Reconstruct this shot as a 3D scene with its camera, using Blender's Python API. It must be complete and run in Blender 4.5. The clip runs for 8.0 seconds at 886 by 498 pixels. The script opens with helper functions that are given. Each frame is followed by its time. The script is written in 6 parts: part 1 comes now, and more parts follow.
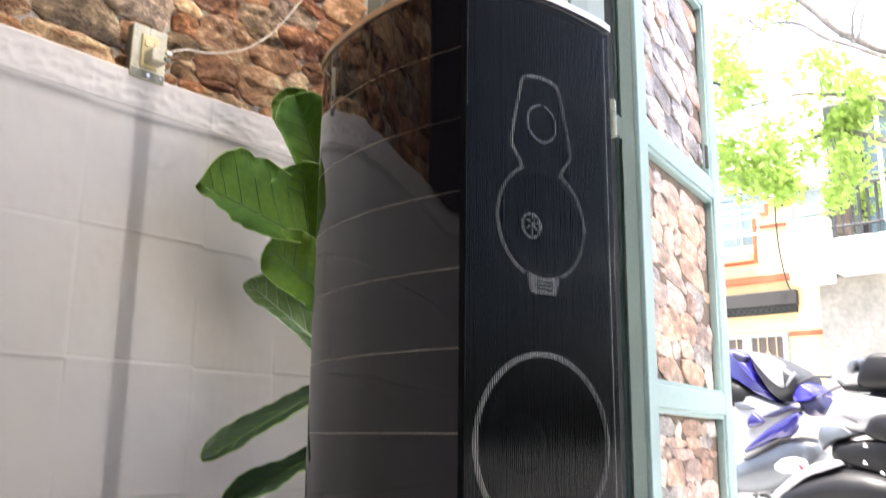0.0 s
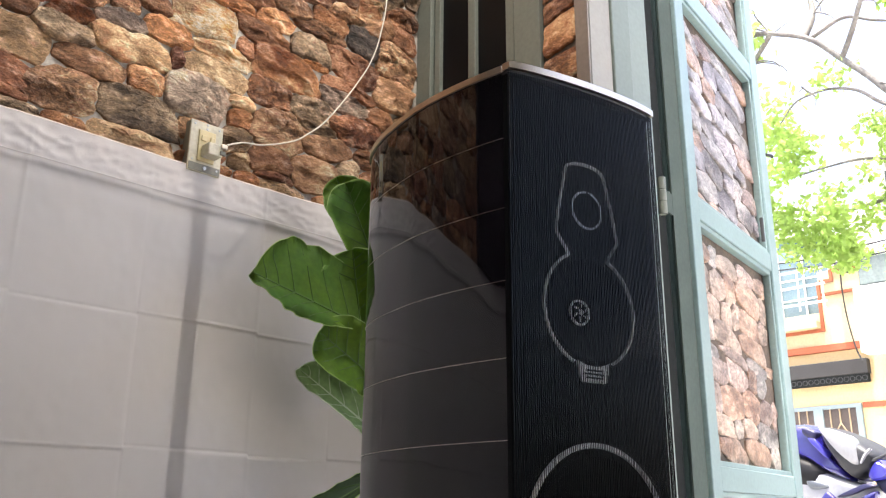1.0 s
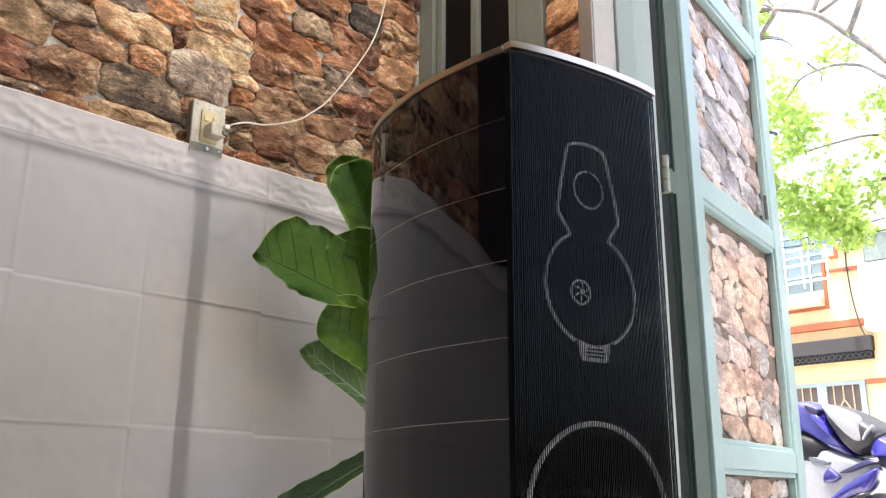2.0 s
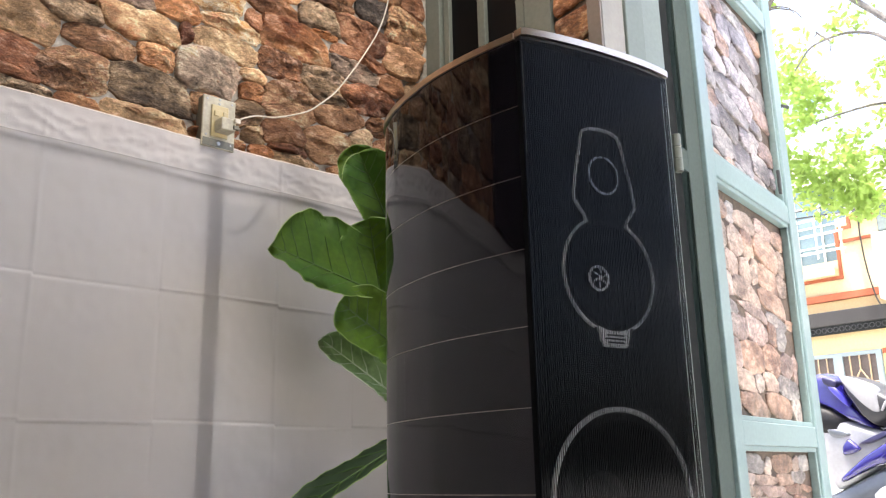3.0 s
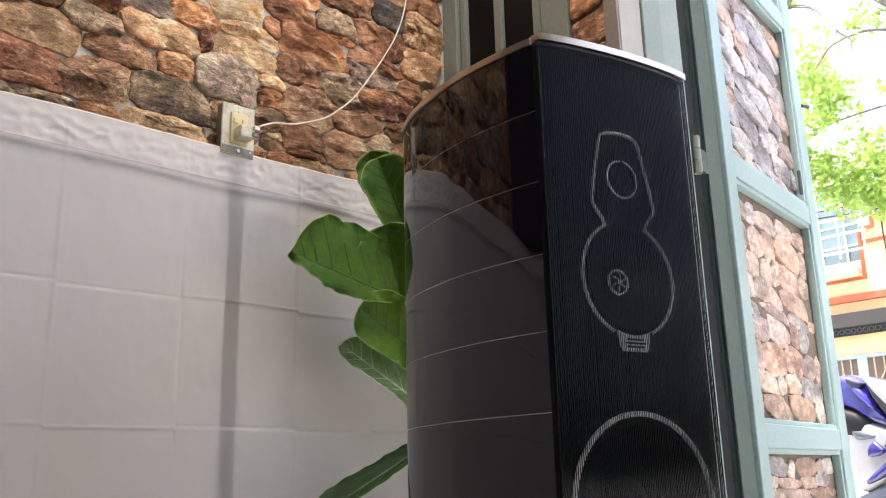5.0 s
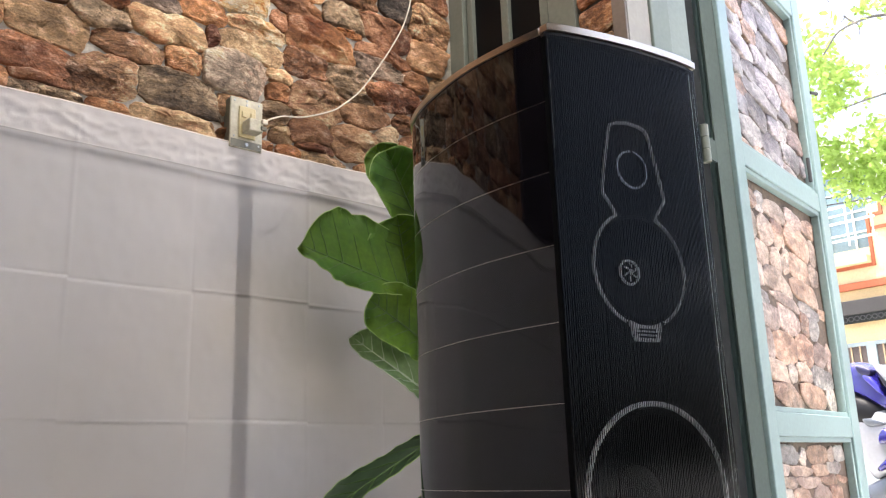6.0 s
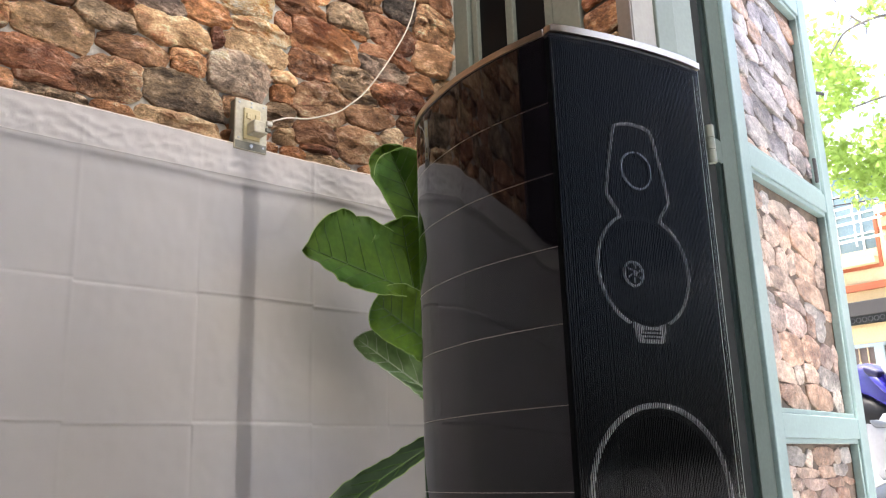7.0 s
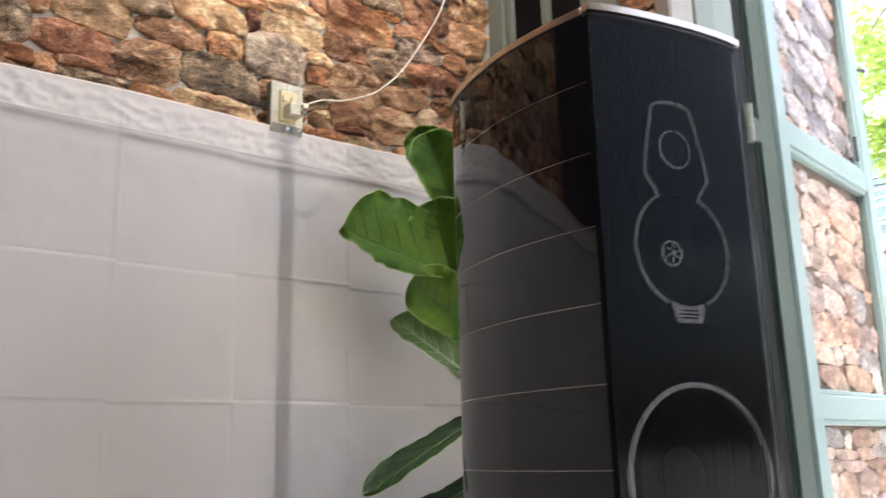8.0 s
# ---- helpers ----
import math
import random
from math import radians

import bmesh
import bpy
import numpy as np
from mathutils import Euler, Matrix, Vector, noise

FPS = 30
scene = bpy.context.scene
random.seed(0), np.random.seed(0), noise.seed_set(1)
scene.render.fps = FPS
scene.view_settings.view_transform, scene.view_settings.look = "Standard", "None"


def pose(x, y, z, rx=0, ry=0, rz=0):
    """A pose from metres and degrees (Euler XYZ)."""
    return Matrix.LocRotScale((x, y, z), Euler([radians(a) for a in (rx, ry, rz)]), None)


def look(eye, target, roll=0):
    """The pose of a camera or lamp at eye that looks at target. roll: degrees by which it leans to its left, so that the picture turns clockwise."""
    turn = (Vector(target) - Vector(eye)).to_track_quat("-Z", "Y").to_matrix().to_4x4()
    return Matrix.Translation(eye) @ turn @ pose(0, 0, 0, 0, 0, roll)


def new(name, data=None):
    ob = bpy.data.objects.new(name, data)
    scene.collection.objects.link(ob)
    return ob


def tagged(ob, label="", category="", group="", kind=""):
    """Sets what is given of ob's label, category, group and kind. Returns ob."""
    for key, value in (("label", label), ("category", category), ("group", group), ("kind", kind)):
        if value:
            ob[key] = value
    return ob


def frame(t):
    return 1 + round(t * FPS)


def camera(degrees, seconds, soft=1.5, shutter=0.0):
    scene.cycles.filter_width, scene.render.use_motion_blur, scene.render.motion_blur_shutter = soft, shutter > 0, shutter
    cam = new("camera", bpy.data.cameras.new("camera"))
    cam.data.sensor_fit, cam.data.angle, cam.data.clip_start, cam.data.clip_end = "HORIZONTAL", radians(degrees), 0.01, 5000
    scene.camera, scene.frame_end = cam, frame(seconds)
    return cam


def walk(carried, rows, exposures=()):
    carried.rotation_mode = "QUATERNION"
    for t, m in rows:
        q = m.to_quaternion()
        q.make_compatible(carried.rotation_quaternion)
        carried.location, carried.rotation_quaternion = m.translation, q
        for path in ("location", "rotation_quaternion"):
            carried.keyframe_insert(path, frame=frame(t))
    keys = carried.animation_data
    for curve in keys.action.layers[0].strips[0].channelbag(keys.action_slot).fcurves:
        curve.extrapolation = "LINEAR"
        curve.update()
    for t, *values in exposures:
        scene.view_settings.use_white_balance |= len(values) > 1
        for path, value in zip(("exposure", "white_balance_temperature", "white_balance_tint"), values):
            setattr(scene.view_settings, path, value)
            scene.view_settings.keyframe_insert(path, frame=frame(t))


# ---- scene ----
cam = camera(53.9, 8.0, soft=1.2, shutter=0.5)
PATH = [
    (0, (0.0097, 0.0194, 0.5661), (1.4794, 1.3057, 0.9970), 0.68),
    (0.2, (0.0112, 0.0152, 0.5740), (1.4493, 1.3149, 1.0665), 0.57),
    (0.5, (0.0071, 0.0047, 0.5839), (1.3923, 1.3286, 1.1570), 0.24),
    (1, (0.0129, 0.0037, 0.5879), (1.3619, 1.3566, 1.1793), 0.45),
    (1.5, (0.0078, -0.0008, 0.5899), (1.3575, 1.3635, 1.1527), 0.75),
    (1.7, (0.0116, -0.0025, 0.5890), (1.3621, 1.3649, 1.1426), 0.78),
    (2.8, (0.0076, -0.0001, 0.5981), (1.3586, 1.3840, 1.1070), -1.29),
    (3, (0.0028, 0.0010, 0.6012), (1.3451, 1.3957, 1.1042), -1.30),
    (3.5, (0.0001, -0.0000, 0.6002), (1.3254, 1.4105, 1.1042), -1.25),
    (4, (-0.0009, -0.0007, 0.6020), (1.3132, 1.4171, 1.1147), -1.25),
    (4.5, (0.0006, -0.0025, 0.6034), (1.3112, 1.4164, 1.1219), -1.44),
    (4.7, (0.0009, -0.0021, 0.6044), (1.3112, 1.4182, 1.1200), -1.40),
    (5.8, (-0.0039, -0.0027, 0.6007), (1.2994, 1.4313, 1.0959), -1.95),
    (6, (-0.0047, 0.0002, 0.6052), (1.2959, 1.4381, 1.0962), -1.95),
    (6.5, (-0.0016, 0.0006, 0.6046), (1.2912, 1.4446, 1.0981), -2.00),
    (7, (-0.0010, -0.0009, 0.6058), (1.2885, 1.4458, 1.1000), -1.92),
    (7.5, (-0.0017, -0.0012, 0.6068), (1.2820, 1.4518, 1.0974), -1.82),
    (7.8, (-0.0058, -0.0001, 0.6047), (1.2669, 1.4670, 1.0820), -1.87),
    (8, (-0.0102, 0.0006, 0.6021), (1.2290, 1.5026, 1.0586), -1.59),
]
BASE_STOPS = 1.72
EXPOSURES = [(t, BASE_STOPS + s) for t, s in ((0.0, 0.40), (0.4, 0.15), (1.0, 0.0), (1.7, 0.0), (4.7, 0.0), (7.4, 0.0), (8.0, 0.18))]
walk(cam, [(t, look(eye, target, roll)) for t, eye, target, roll in PATH], EXPOSURES)

# ---- world, sun, lamps ----
world = bpy.data.worlds.new("sky")
scene.world = world
world.use_nodes = True
wn = world.node_tree.nodes
sky = wn.new("ShaderNodeTexSky")
sky.sky_type, sky.sun_disc = "NISHITA", False
SUN_ELEVATION, SUN_AZIMUTH = 80.0, 255.0  # degrees; azimuth counted from +y towards +x
sky.sun_elevation, sky.sun_rotation = radians(SUN_ELEVATION), radians(SUN_AZIMUTH)
sky.air_density, sky.dust_density = 0.7, 8.0
wn["Background"].inputs[1].default_value = 0.15
haze = wn.new("ShaderNodeHueSaturation")  # thin bright haze over the town
haze.inputs["Saturation"].default_value, haze.inputs["Value"].default_value = 1.0, 2.1
world.node_tree.links.new(sky.outputs[0], haze.inputs["Color"])
world.node_tree.links.new(haze.outputs[0], wn["Background"].inputs[0])

sun_data = bpy.data.lights.new("sun", "SUN")
sun_data.energy, sun_data.angle, sun_data.color = 4.6, radians(0.5), (1.0, 0.985, 0.95)
sun = new("sun", sun_data)
el, az = radians(SUN_ELEVATION), radians(SUN_AZIMUTH)
sun.matrix_world = look((0, 0, 12), (-math.sin(az) * math.cos(el), -math.cos(az) * math.cos(el), 12 - math.sin(el)))


def ceiling_lamp_light(x, y, watts):
    data = bpy.data.lights.new("ceiling_light_glow", "AREA")
    data.shape, data.size, data.size_y, data.energy, data.color = "RECTANGLE", 1.15, 0.10, watts, (1.0, 0.96, 0.912)
    new("ceiling_light_glow", data).matrix_world = pose(x, y, 3.275)


LAMPS = [(1.08, 0.81, 16.0)]
for lx, ly, watts in LAMPS:
    ceiling_lamp_light(lx, ly, watts)


# ---- materials ----
def material(name, base, rough=0.6, metal=0.0, vary=0.12, scale=6.0, fine=60.0, bump=0.1, coat=0.0, spec=0.5, second=None, stretch=(1, 1, 1)):
    """A surface with a large and a small mottling of its colour and a fine relief, at real size."""
    m = bpy.data.materials.new(name)
    m.use_nodes = True
    nt = m.node_tree
    bsdf = nt.nodes["Principled BSDF"]
    bsdf.inputs["Metallic"].default_value = metal
    bsdf.inputs["Coat Weight"].default_value = coat
    bsdf.inputs["Coat Roughness"].default_value = 0.04
    bsdf.inputs["Specular IOR Level"].default_value = spec
    co = nt.nodes.new("ShaderNodeTexCoord")
    mp = nt.nodes.new("ShaderNodeMapping")
    mp.inputs["Scale"].default_value = stretch
    nt.links.new(co.outputs["Object"], mp.inputs["Vector"])
    big, small = nt.nodes.new("ShaderNodeTexNoise"), nt.nodes.new("ShaderNodeTexNoise")
    big.inputs["Scale"].default_value, small.inputs["Scale"].default_value = scale, fine
    big.inputs["Detail"].default_value, small.inputs["Detail"].default_value = 4, 6
    for n in (big, small):
        nt.links.new(mp.outputs[0], n.inputs["Vector"])
    mix = nt.nodes.new("ShaderNodeMix")
    mix.data_type = "RGBA"
    other = second or tuple(c * (1 - 2.2 * vary) for c in base)
    mix.inputs[6].default_value, mix.inputs[7].default_value = (*base, 1), (*other, 1)
    ramp = nt.nodes.new("ShaderNodeMapRange")
    ramp.inputs["From Min"].default_value, ramp.inputs["From Max"].default_value = 0.35, 0.68
    nt.links.new(big.outputs[0], ramp.inputs["Value"])
    nt.links.new(ramp.outputs[0], mix.inputs[0])
    mul = nt.nodes.new("ShaderNodeMix")
    mul.data_type, mul.blend_type = "RGBA", "OVERLAY"
    mul.inputs[0].default_value = min(1.0, vary * 4)
    nt.links.new(mix.outputs[2], mul.inputs[6])
    nt.links.new(small.outputs[0], mul.inputs[7])
    nt.links.new(mul.outputs[2], bsdf.inputs["Base Color"])
    rr = nt.nodes.new("ShaderNodeMapRange")
    rr.inputs["To Min"].default_value, rr.inputs["To Max"].default_value = rough * 0.85, min(1.0, rough * 1.15)
    nt.links.new(small.outputs[0], rr.inputs["Value"])
    nt.links.new(rr.outputs[0], bsdf.inputs["Roughness"])
    if bump:
        bp = nt.nodes.new("ShaderNodeBump")
        bp.inputs["Strength"].default_value, bp.inputs["Distance"].default_value = bump, 0.004
        nt.links.new(small.outputs[0], bp.inputs["Height"])
        nt.links.new(bp.outputs[0], bsdf.inputs["Normal"])
    return m


def stone_material(name, light, mid, dark, contrast=0.40, relief=1.2):
    """Weathered field stone, modelled in place of a stone print: broad stains in three colours, broken strata with fine
    cracks, a grainy skin; each stone has its own tint and roughness of face.
    """
    m = bpy.data.materials.new(name)
    m.use_nodes = True
    nt = m.node_tree
    bsdf = nt.nodes["Principled BSDF"]

    def node(kind, **values):
        n = nt.nodes.new(kind)
        for key, value in values.items():
            n.inputs[key.replace("_", " ")].default_value = value
        return n

    def math_node(operation, a, b=0.0, c=0.0):
        n = nt.nodes.new("ShaderNodeMath")
        n.operation = operation
        for slot, value in zip(n.inputs, (a, b, c)):
            if isinstance(value, (int, float)):
                slot.default_value = value
            else:
                nt.links.new(value, slot)
        return n.outputs[0]

    def span(value, low, high, to_low=0.0, to_high=1.0):
        n = node("ShaderNodeMapRange", From_Min=low, From_Max=high, To_Min=to_low, To_Max=to_high)
        nt.links.new(value, n.inputs["Value"])
        return n.outputs[0]

    def blend(mode, amount, under, over):
        n = nt.nodes.new("ShaderNodeMix")
        n.data_type, n.blend_type = "RGBA", mode
        for slot, value in ((n.inputs[0], amount), (n.inputs[6], under), (n.inputs[7], over)):
            if isinstance(value, (int, float, tuple)):
                slot.default_value = value
            else:
                nt.links.new(value, slot)
        return n.outputs[2]

    co, info = nt.nodes.new("ShaderNodeTexCoord"), nt.nodes.new("ShaderNodeObjectInfo")
    own = info.outputs["Random"]
    spread = nt.nodes.new("ShaderNodeVectorMath")
    spread.operation = "SCALE"
    spread.inputs[0].default_value = (31, 17, 23)
    nt.links.new(own, spread.inputs["Scale"])
    lay = node("ShaderNodeMapping", Rotation=(0, radians(11), 0), Scale=(1, 1, 1.75))
    nt.links.new(co.outputs["Object"], lay.inputs["Vector"])
    shift = nt.nodes.new("ShaderNodeVectorMath")
    nt.links.new(lay.outputs[0], shift.inputs[0])
    nt.links.new(spread.outputs[0], shift.inputs[1])
    fields = []
    for scale, detail, rough, twist in ((5.5, 3, 0.5, 0.5), (24.0, 10, 0.68, 0.25), (170.0, 6, 0.75, 0.0), (9.0, 8, 0.62, 0.6), (62.0, 6, 0.7, 0.4)):
        n = node("ShaderNodeTexNoise", Scale=scale, Detail=detail, Roughness=rough, Distortion=twist)
        nt.links.new(shift.outputs[0], n.inputs["Vector"])
        fields.append(n.outputs[0])
    stain, crag, grain, ledge, chip = fields
    ragged = math_node("FRACT", math_node("MULTIPLY", own, 7.31))  # smooth and broken faces side by side
    ragged = span(ragged, 0.0, 1.0, 0.30, 1.0)
    crack = span(math_node("ABSOLUTE", math_node("SUBTRACT", ledge, 0.5)), 0.0, 0.030)
    ramp = nt.nodes.new("ShaderNodeValToRGB")
    e = ramp.color_ramp.elements
    e[0].position, e[0].color = 0.34, (*dark, 1)
    e[1].position, e[1].color = 0.64, (*light, 1)
    e.new(0.5).color = (*mid, 1)
    nt.links.new(stain, ramp.inputs[0])
    pale = tuple(min(0.8, 1.18 * max(light) * v) for v in (1.0, 0.80, 0.63)) + (1,)
    colour = blend("MIX", math_node("MULTIPLY", span(crag, 0.52, 0.70), 0.45), ramp.outputs[0], pale)
    colour = blend("OVERLAY", contrast, colour, span(crag, 0.38, 0.62))
    colour = blend("OVERLAY", 0.42, colour, span(grain, 0.25, 0.75))
    colour = blend("MIX", math_node("MULTIPLY", math_node("SUBTRACT", 1.0, crack), math_node("MULTIPLY", ragged, 0.30)), colour, tuple(0.55 * v for v in dark) + (1,))
    colour = blend("OVERLAY", math_node("MULTIPLY", ragged, 0.55), colour, span(chip, 0.36, 0.64))
    hsv = node("ShaderNodeHueSaturation", Saturation=1.20, Hue=0.494)
    nt.links.new(span(own, 0.0, 1.0, 0.86, 1.42), hsv.inputs["Value"])
    nt.links.new(colour, hsv.inputs["Color"])
    nt.links.new(hsv.outputs[0], bsdf.inputs["Base Color"])
    bsdf.inputs["Roughness"].default_value = 0.75
    height = math_node("MULTIPLY_ADD", crag, 0.85, math_node("MULTIPLY", crack, 0.22))
    height = math_node("MULTIPLY_ADD", height, ragged, math_node("MULTIPLY_ADD", chip, 0.30, math_node("MULTIPLY", grain, 0.20)))
    bp = node("ShaderNodeBump", Strength=relief, Distance=0.017)
    nt.links.new(height, bp.inputs["Height"])
    nt.links.new(bp.outputs[0], bsdf.inputs["Normal"])
    return m


STONE = {
    "t": stone_material("stone_tan", (0.648, 0.454, 0.291), (0.497, 0.313, 0.189), (0.248, 0.135, 0.0776)),
    "o": stone_material("stone_orange", (0.648, 0.421, 0.252), (0.486, 0.265, 0.145), (0.205, 0.0864, 0.0436)),
    "b": stone_material("stone_brown", (0.464, 0.281, 0.165), (0.324, 0.178, 0.102), (0.14, 0.0702, 0.0407)),
    "g": stone_material("stone_grey", (0.58, 0.45, 0.31), (0.39, 0.285, 0.185), (0.14, 0.0994, 0.064)),
    "v": stone_material("stone_mauve", (0.583, 0.464, 0.349), (0.335, 0.254, 0.194), (0.108, 0.0788, 0.065)),
    "l": stone_material("stone_olive", (0.58, 0.425, 0.265), (0.42, 0.288, 0.172), (0.162, 0.108, 0.064)),
    "c": stone_material("stone_cream", (0.864, 0.68, 0.456), (0.734, 0.54, 0.339), (0.454, 0.302, 0.175)),
    "r": stone_material("stone_rose", (0.562, 0.335, 0.213), (0.4, 0.211, 0.126), (0.173, 0.081, 0.0504)),
    "d": stone_material("stone_dark", (0.184, 0.146, 0.116), (0.0918, 0.0713, 0.0582), (0.0389, 0.0313, 0.0262)),
}
# For unseen walls and an added panel, dark so that the lacquer reflects black.
DARK_UNSEEN = material("dark_unseen_wall", (0.027, 0.030, 0.033), 0.95, spec=0.1, vary=0.08, scale=1.5, fine=90, bump=0.08)


def print_stone(name, a, b, c):
    """The paler, smoother stones of the door panels, in place of a glossy print whose washed-out sheen is partly in the
    colour.
    """
    m = stone_material(name, *(tuple(0.57 * v for v in tone) for tone in (a, b, c)), 0.38, 0.30)
    n = m.node_tree.nodes["Principled BSDF"]
    n.inputs["Roughness"].default_value, n.inputs["Specular IOR Level"].default_value = 0.36, 0.7
    m.node_tree.nodes["Hue/Saturation/Value"].inputs["Saturation"].default_value = 0.88
    return m


PANEL_STONE = {
    "t": print_stone("panel_stone_tan", (0.72, 0.56, 0.42), (0.56, 0.40, 0.28), (0.28, 0.17, 0.11)),
    "o": print_stone("panel_stone_orange", (0.70, 0.48, 0.32), (0.54, 0.31, 0.17), (0.26, 0.12, 0.06)),
    "r": print_stone("panel_stone_rose", (0.70, 0.54, 0.46), (0.54, 0.37, 0.29), (0.28, 0.17, 0.13)),
    "g": print_stone("panel_stone_grey", (0.60, 0.56, 0.52), (0.42, 0.38, 0.35), (0.18, 0.15, 0.14)),
    "v": print_stone("panel_stone_mauve", (0.58, 0.53, 0.54), (0.38, 0.33, 0.34), (0.17, 0.14, 0.145)),
    "s": print_stone("panel_stone_slate", (0.46, 0.42, 0.40), (0.30, 0.26, 0.24), (0.13, 0.105, 0.095)),
    "c": print_stone("panel_stone_cream", (0.82, 0.72, 0.60), (0.70, 0.58, 0.46), (0.44, 0.34, 0.25)),
}
PLASTER = material("white_wall_paint", (0.74, 0.72, 0.68), 0.8, vary=0.04, scale=1.5, fine=140, bump=0.08)
# Darker sage than the door, for its edge strip and hinge plates.
EDGE_SAGE = material("dull_sage", (0.083, 0.106, 0.094), 0.9, spec=0.1, vary=0.06, scale=3, fine=80, bump=0.05)
PANEL_JOINT = material("dark_panel_joint", (0.15, 0.112, 0.085), 0.8, vary=0.2, scale=20, fine=120, bump=0.3)
MORTAR = material("pale_mortar", (0.60, 0.55, 0.47), 0.9, vary=0.15, scale=14, fine=120, bump=0.5)
CEILING = material("ceiling_paint", (0.8, 0.79, 0.76), 0.85, vary=0.03, scale=1.2, fine=90, bump=0.05)
FLOOR = material("beige_floor_tile", (0.68, 0.645, 0.59), 0.25, vary=0.06, scale=2.0, fine=40, bump=0.0)
DOOR_PAINT = material("grey_green_door_paint", (0.225, 0.315, 0.31), 0.38, vary=0.05, scale=3, fine=80, bump=0.05)
FRAME_PAINT = material("grey_frame_paint", (0.20, 0.215, 0.18), 0.45, vary=0.05, scale=3, fine=80, bump=0.05)
POST_PAINT = material("sage_post_paint", (0.195, 0.23, 0.20), 0.5, vary=0.05, scale=3, fine=80, bump=0.05)
GUIDE_PAINT = material("pale_sage_paint", (0.22, 0.26, 0.23), 0.5, vary=0.05, scale=3, fine=80, bump=0.05)
CHAMPAGNE = material("champagne_metal_paint", (0.30, 0.26, 0.23), 0.4, metal=0.3, vary=0.05, scale=4, fine=90, bump=0.04)
CREAM = material("cream_reveal_paint", (0.34, 0.33, 0.295), 0.6, vary=0.04, scale=2, fine=90, bump=0.06)
# Opaque black: the dark seen behind the panes is put into their colour.
DARK_GLASS = material("black_opaque_pane", (0.004, 0.005, 0.006), 0.35, vary=0.02, bump=0.0, spec=0.12)
LACQUER = material("dark_lacquered_wood", (0.0092, 0.0068, 0.0100), 0.45, spec=0.0, vary=0.2, scale=5, fine=40, bump=0.0, coat=1.0, second=(0.0042, 0.0026, 0.0034), stretch=(1, 1, 0.12))
BLACK_GLOSS = material("gloss_black_lacquer", (0.003, 0.003, 0.0035), 0.3, spec=0.0, vary=0.05, bump=0.0, coat=1.0)
LEATHER = material("black_leather", (0.0044, 0.0057, 0.0066), 0.85, spec=0.1, vary=0.1, scale=30, fine=260, bump=0.25)
STRING = material("black_elastic_cord", (0.0056, 0.0072, 0.0080), 0.10, vary=0.05, scale=20, fine=300, bump=0.0, spec=0.55)
SATIN = material("satin_aluminium", (0.60, 0.53, 0.44), 0.30, metal=1.0, vary=0.03, scale=8, fine=200, bump=0.02)
SILVER = material("silver_trim", (0.86, 0.85, 0.83), 0.45, metal=0.0, vary=0.03, fine=200, bump=0.0)
CONE = material("black_driver_cone", (0.0030, 0.0034, 0.0038), 0.95, spec=0.03, vary=0.1, fine=120, bump=0.05)
RUBBER = material("black_rubber", (0.012, 0.012, 0.013), 0.6, vary=0.1, fine=120, bump=0.05)
BONE = material("yellowed_plastic", (0.72, 0.60, 0.33), 0.4, vary=0.06, scale=20, fine=150, bump=0.02)
PLATE = material("aged_cream_plate", (0.66, 0.60, 0.45), 0.45, vary=0.10, scale=25, fine=150, bump=0.03)
WHITE_PLASTIC = material("white_plastic", (0.80, 0.77, 0.72), 0.4, vary=0.04, scale=20, fine=150, bump=0.0)
CABLE = material("cream_cable_sheath", (0.80, 0.72, 0.60), 0.45, vary=0.04, scale=20, fine=150, bump=0.0)
GREY_PLASTIC = material("grey_trunking_plastic", (0.05, 0.047, 0.045), 0.55, vary=0.05, scale=10, fine=100, bump=0.0)
STEEL = material("zinc_steel", (0.6, 0.6, 0.58), 0.35, metal=1.0, vary=0.05, scale=30, fine=200, bump=0.03)
EDGE_METAL = material("dark_polished_metal", (0.16, 0.16, 0.165), 0.22, metal=1.0, vary=0.05, fine=200, bump=0.0)
DULL_STEEL = material("dull_dark_steel", (0.62, 0.62, 0.62), 0.4, metal=1.0, vary=0.15, scale=60, fine=300, bump=0.03)
LEAF = material("fig_leaf", (0.105, 0.195, 0.008), 0.60, spec=0.32, vary=0.10, scale=9, fine=70, bump=0.15, second=(0.060, 0.150, 0.012))
LEAF_DARK = material("fig_leaf_dark", (0.034, 0.075, 0.026), 0.5, vary=0.10, scale=9, fine=70, bump=0.15, second=(0.03, 0.07, 0.02))
LEAF_VEIN = material("fig_leaf_vein", (0.062, 0.135, 0.010), 0.5, vary=0.08, fine=90, bump=0.05)
LEAF_PALE = material("fig_leaf_pale", (0.31, 0.46, 0.19), 0.6, vary=0.08, scale=14, fine=90, bump=0.12)
PALE_VEIN = material("fig_leaf_pale_vein", (0.58, 0.68, 0.46), 0.5, vary=0.06, fine=90, bump=0.05)
LEAF_RIM = material("fig_leaf_rim", (0.24, 0.36, 0.08), 0.5, vary=0.06, fine=90, bump=0.0)
STRIP = material("grey_green_strip", (0.23, 0.215, 0.165), 0.5, vary=0.08, scale=20, fine=120, bump=0.02)
BARK = material("grey_brown_bark", (0.17, 0.13, 0.10), 0.9, vary=0.2, scale=12, fine=60, bump=0.6)
SOIL = material("dark_soil", (0.05, 0.035, 0.025), 0.95, vary=0.2, fine=60, bump=0.6)
POT = material("white_glazed_pot", (0.7, 0.69, 0.66), 0.3, vary=0.03, bump=0.0)
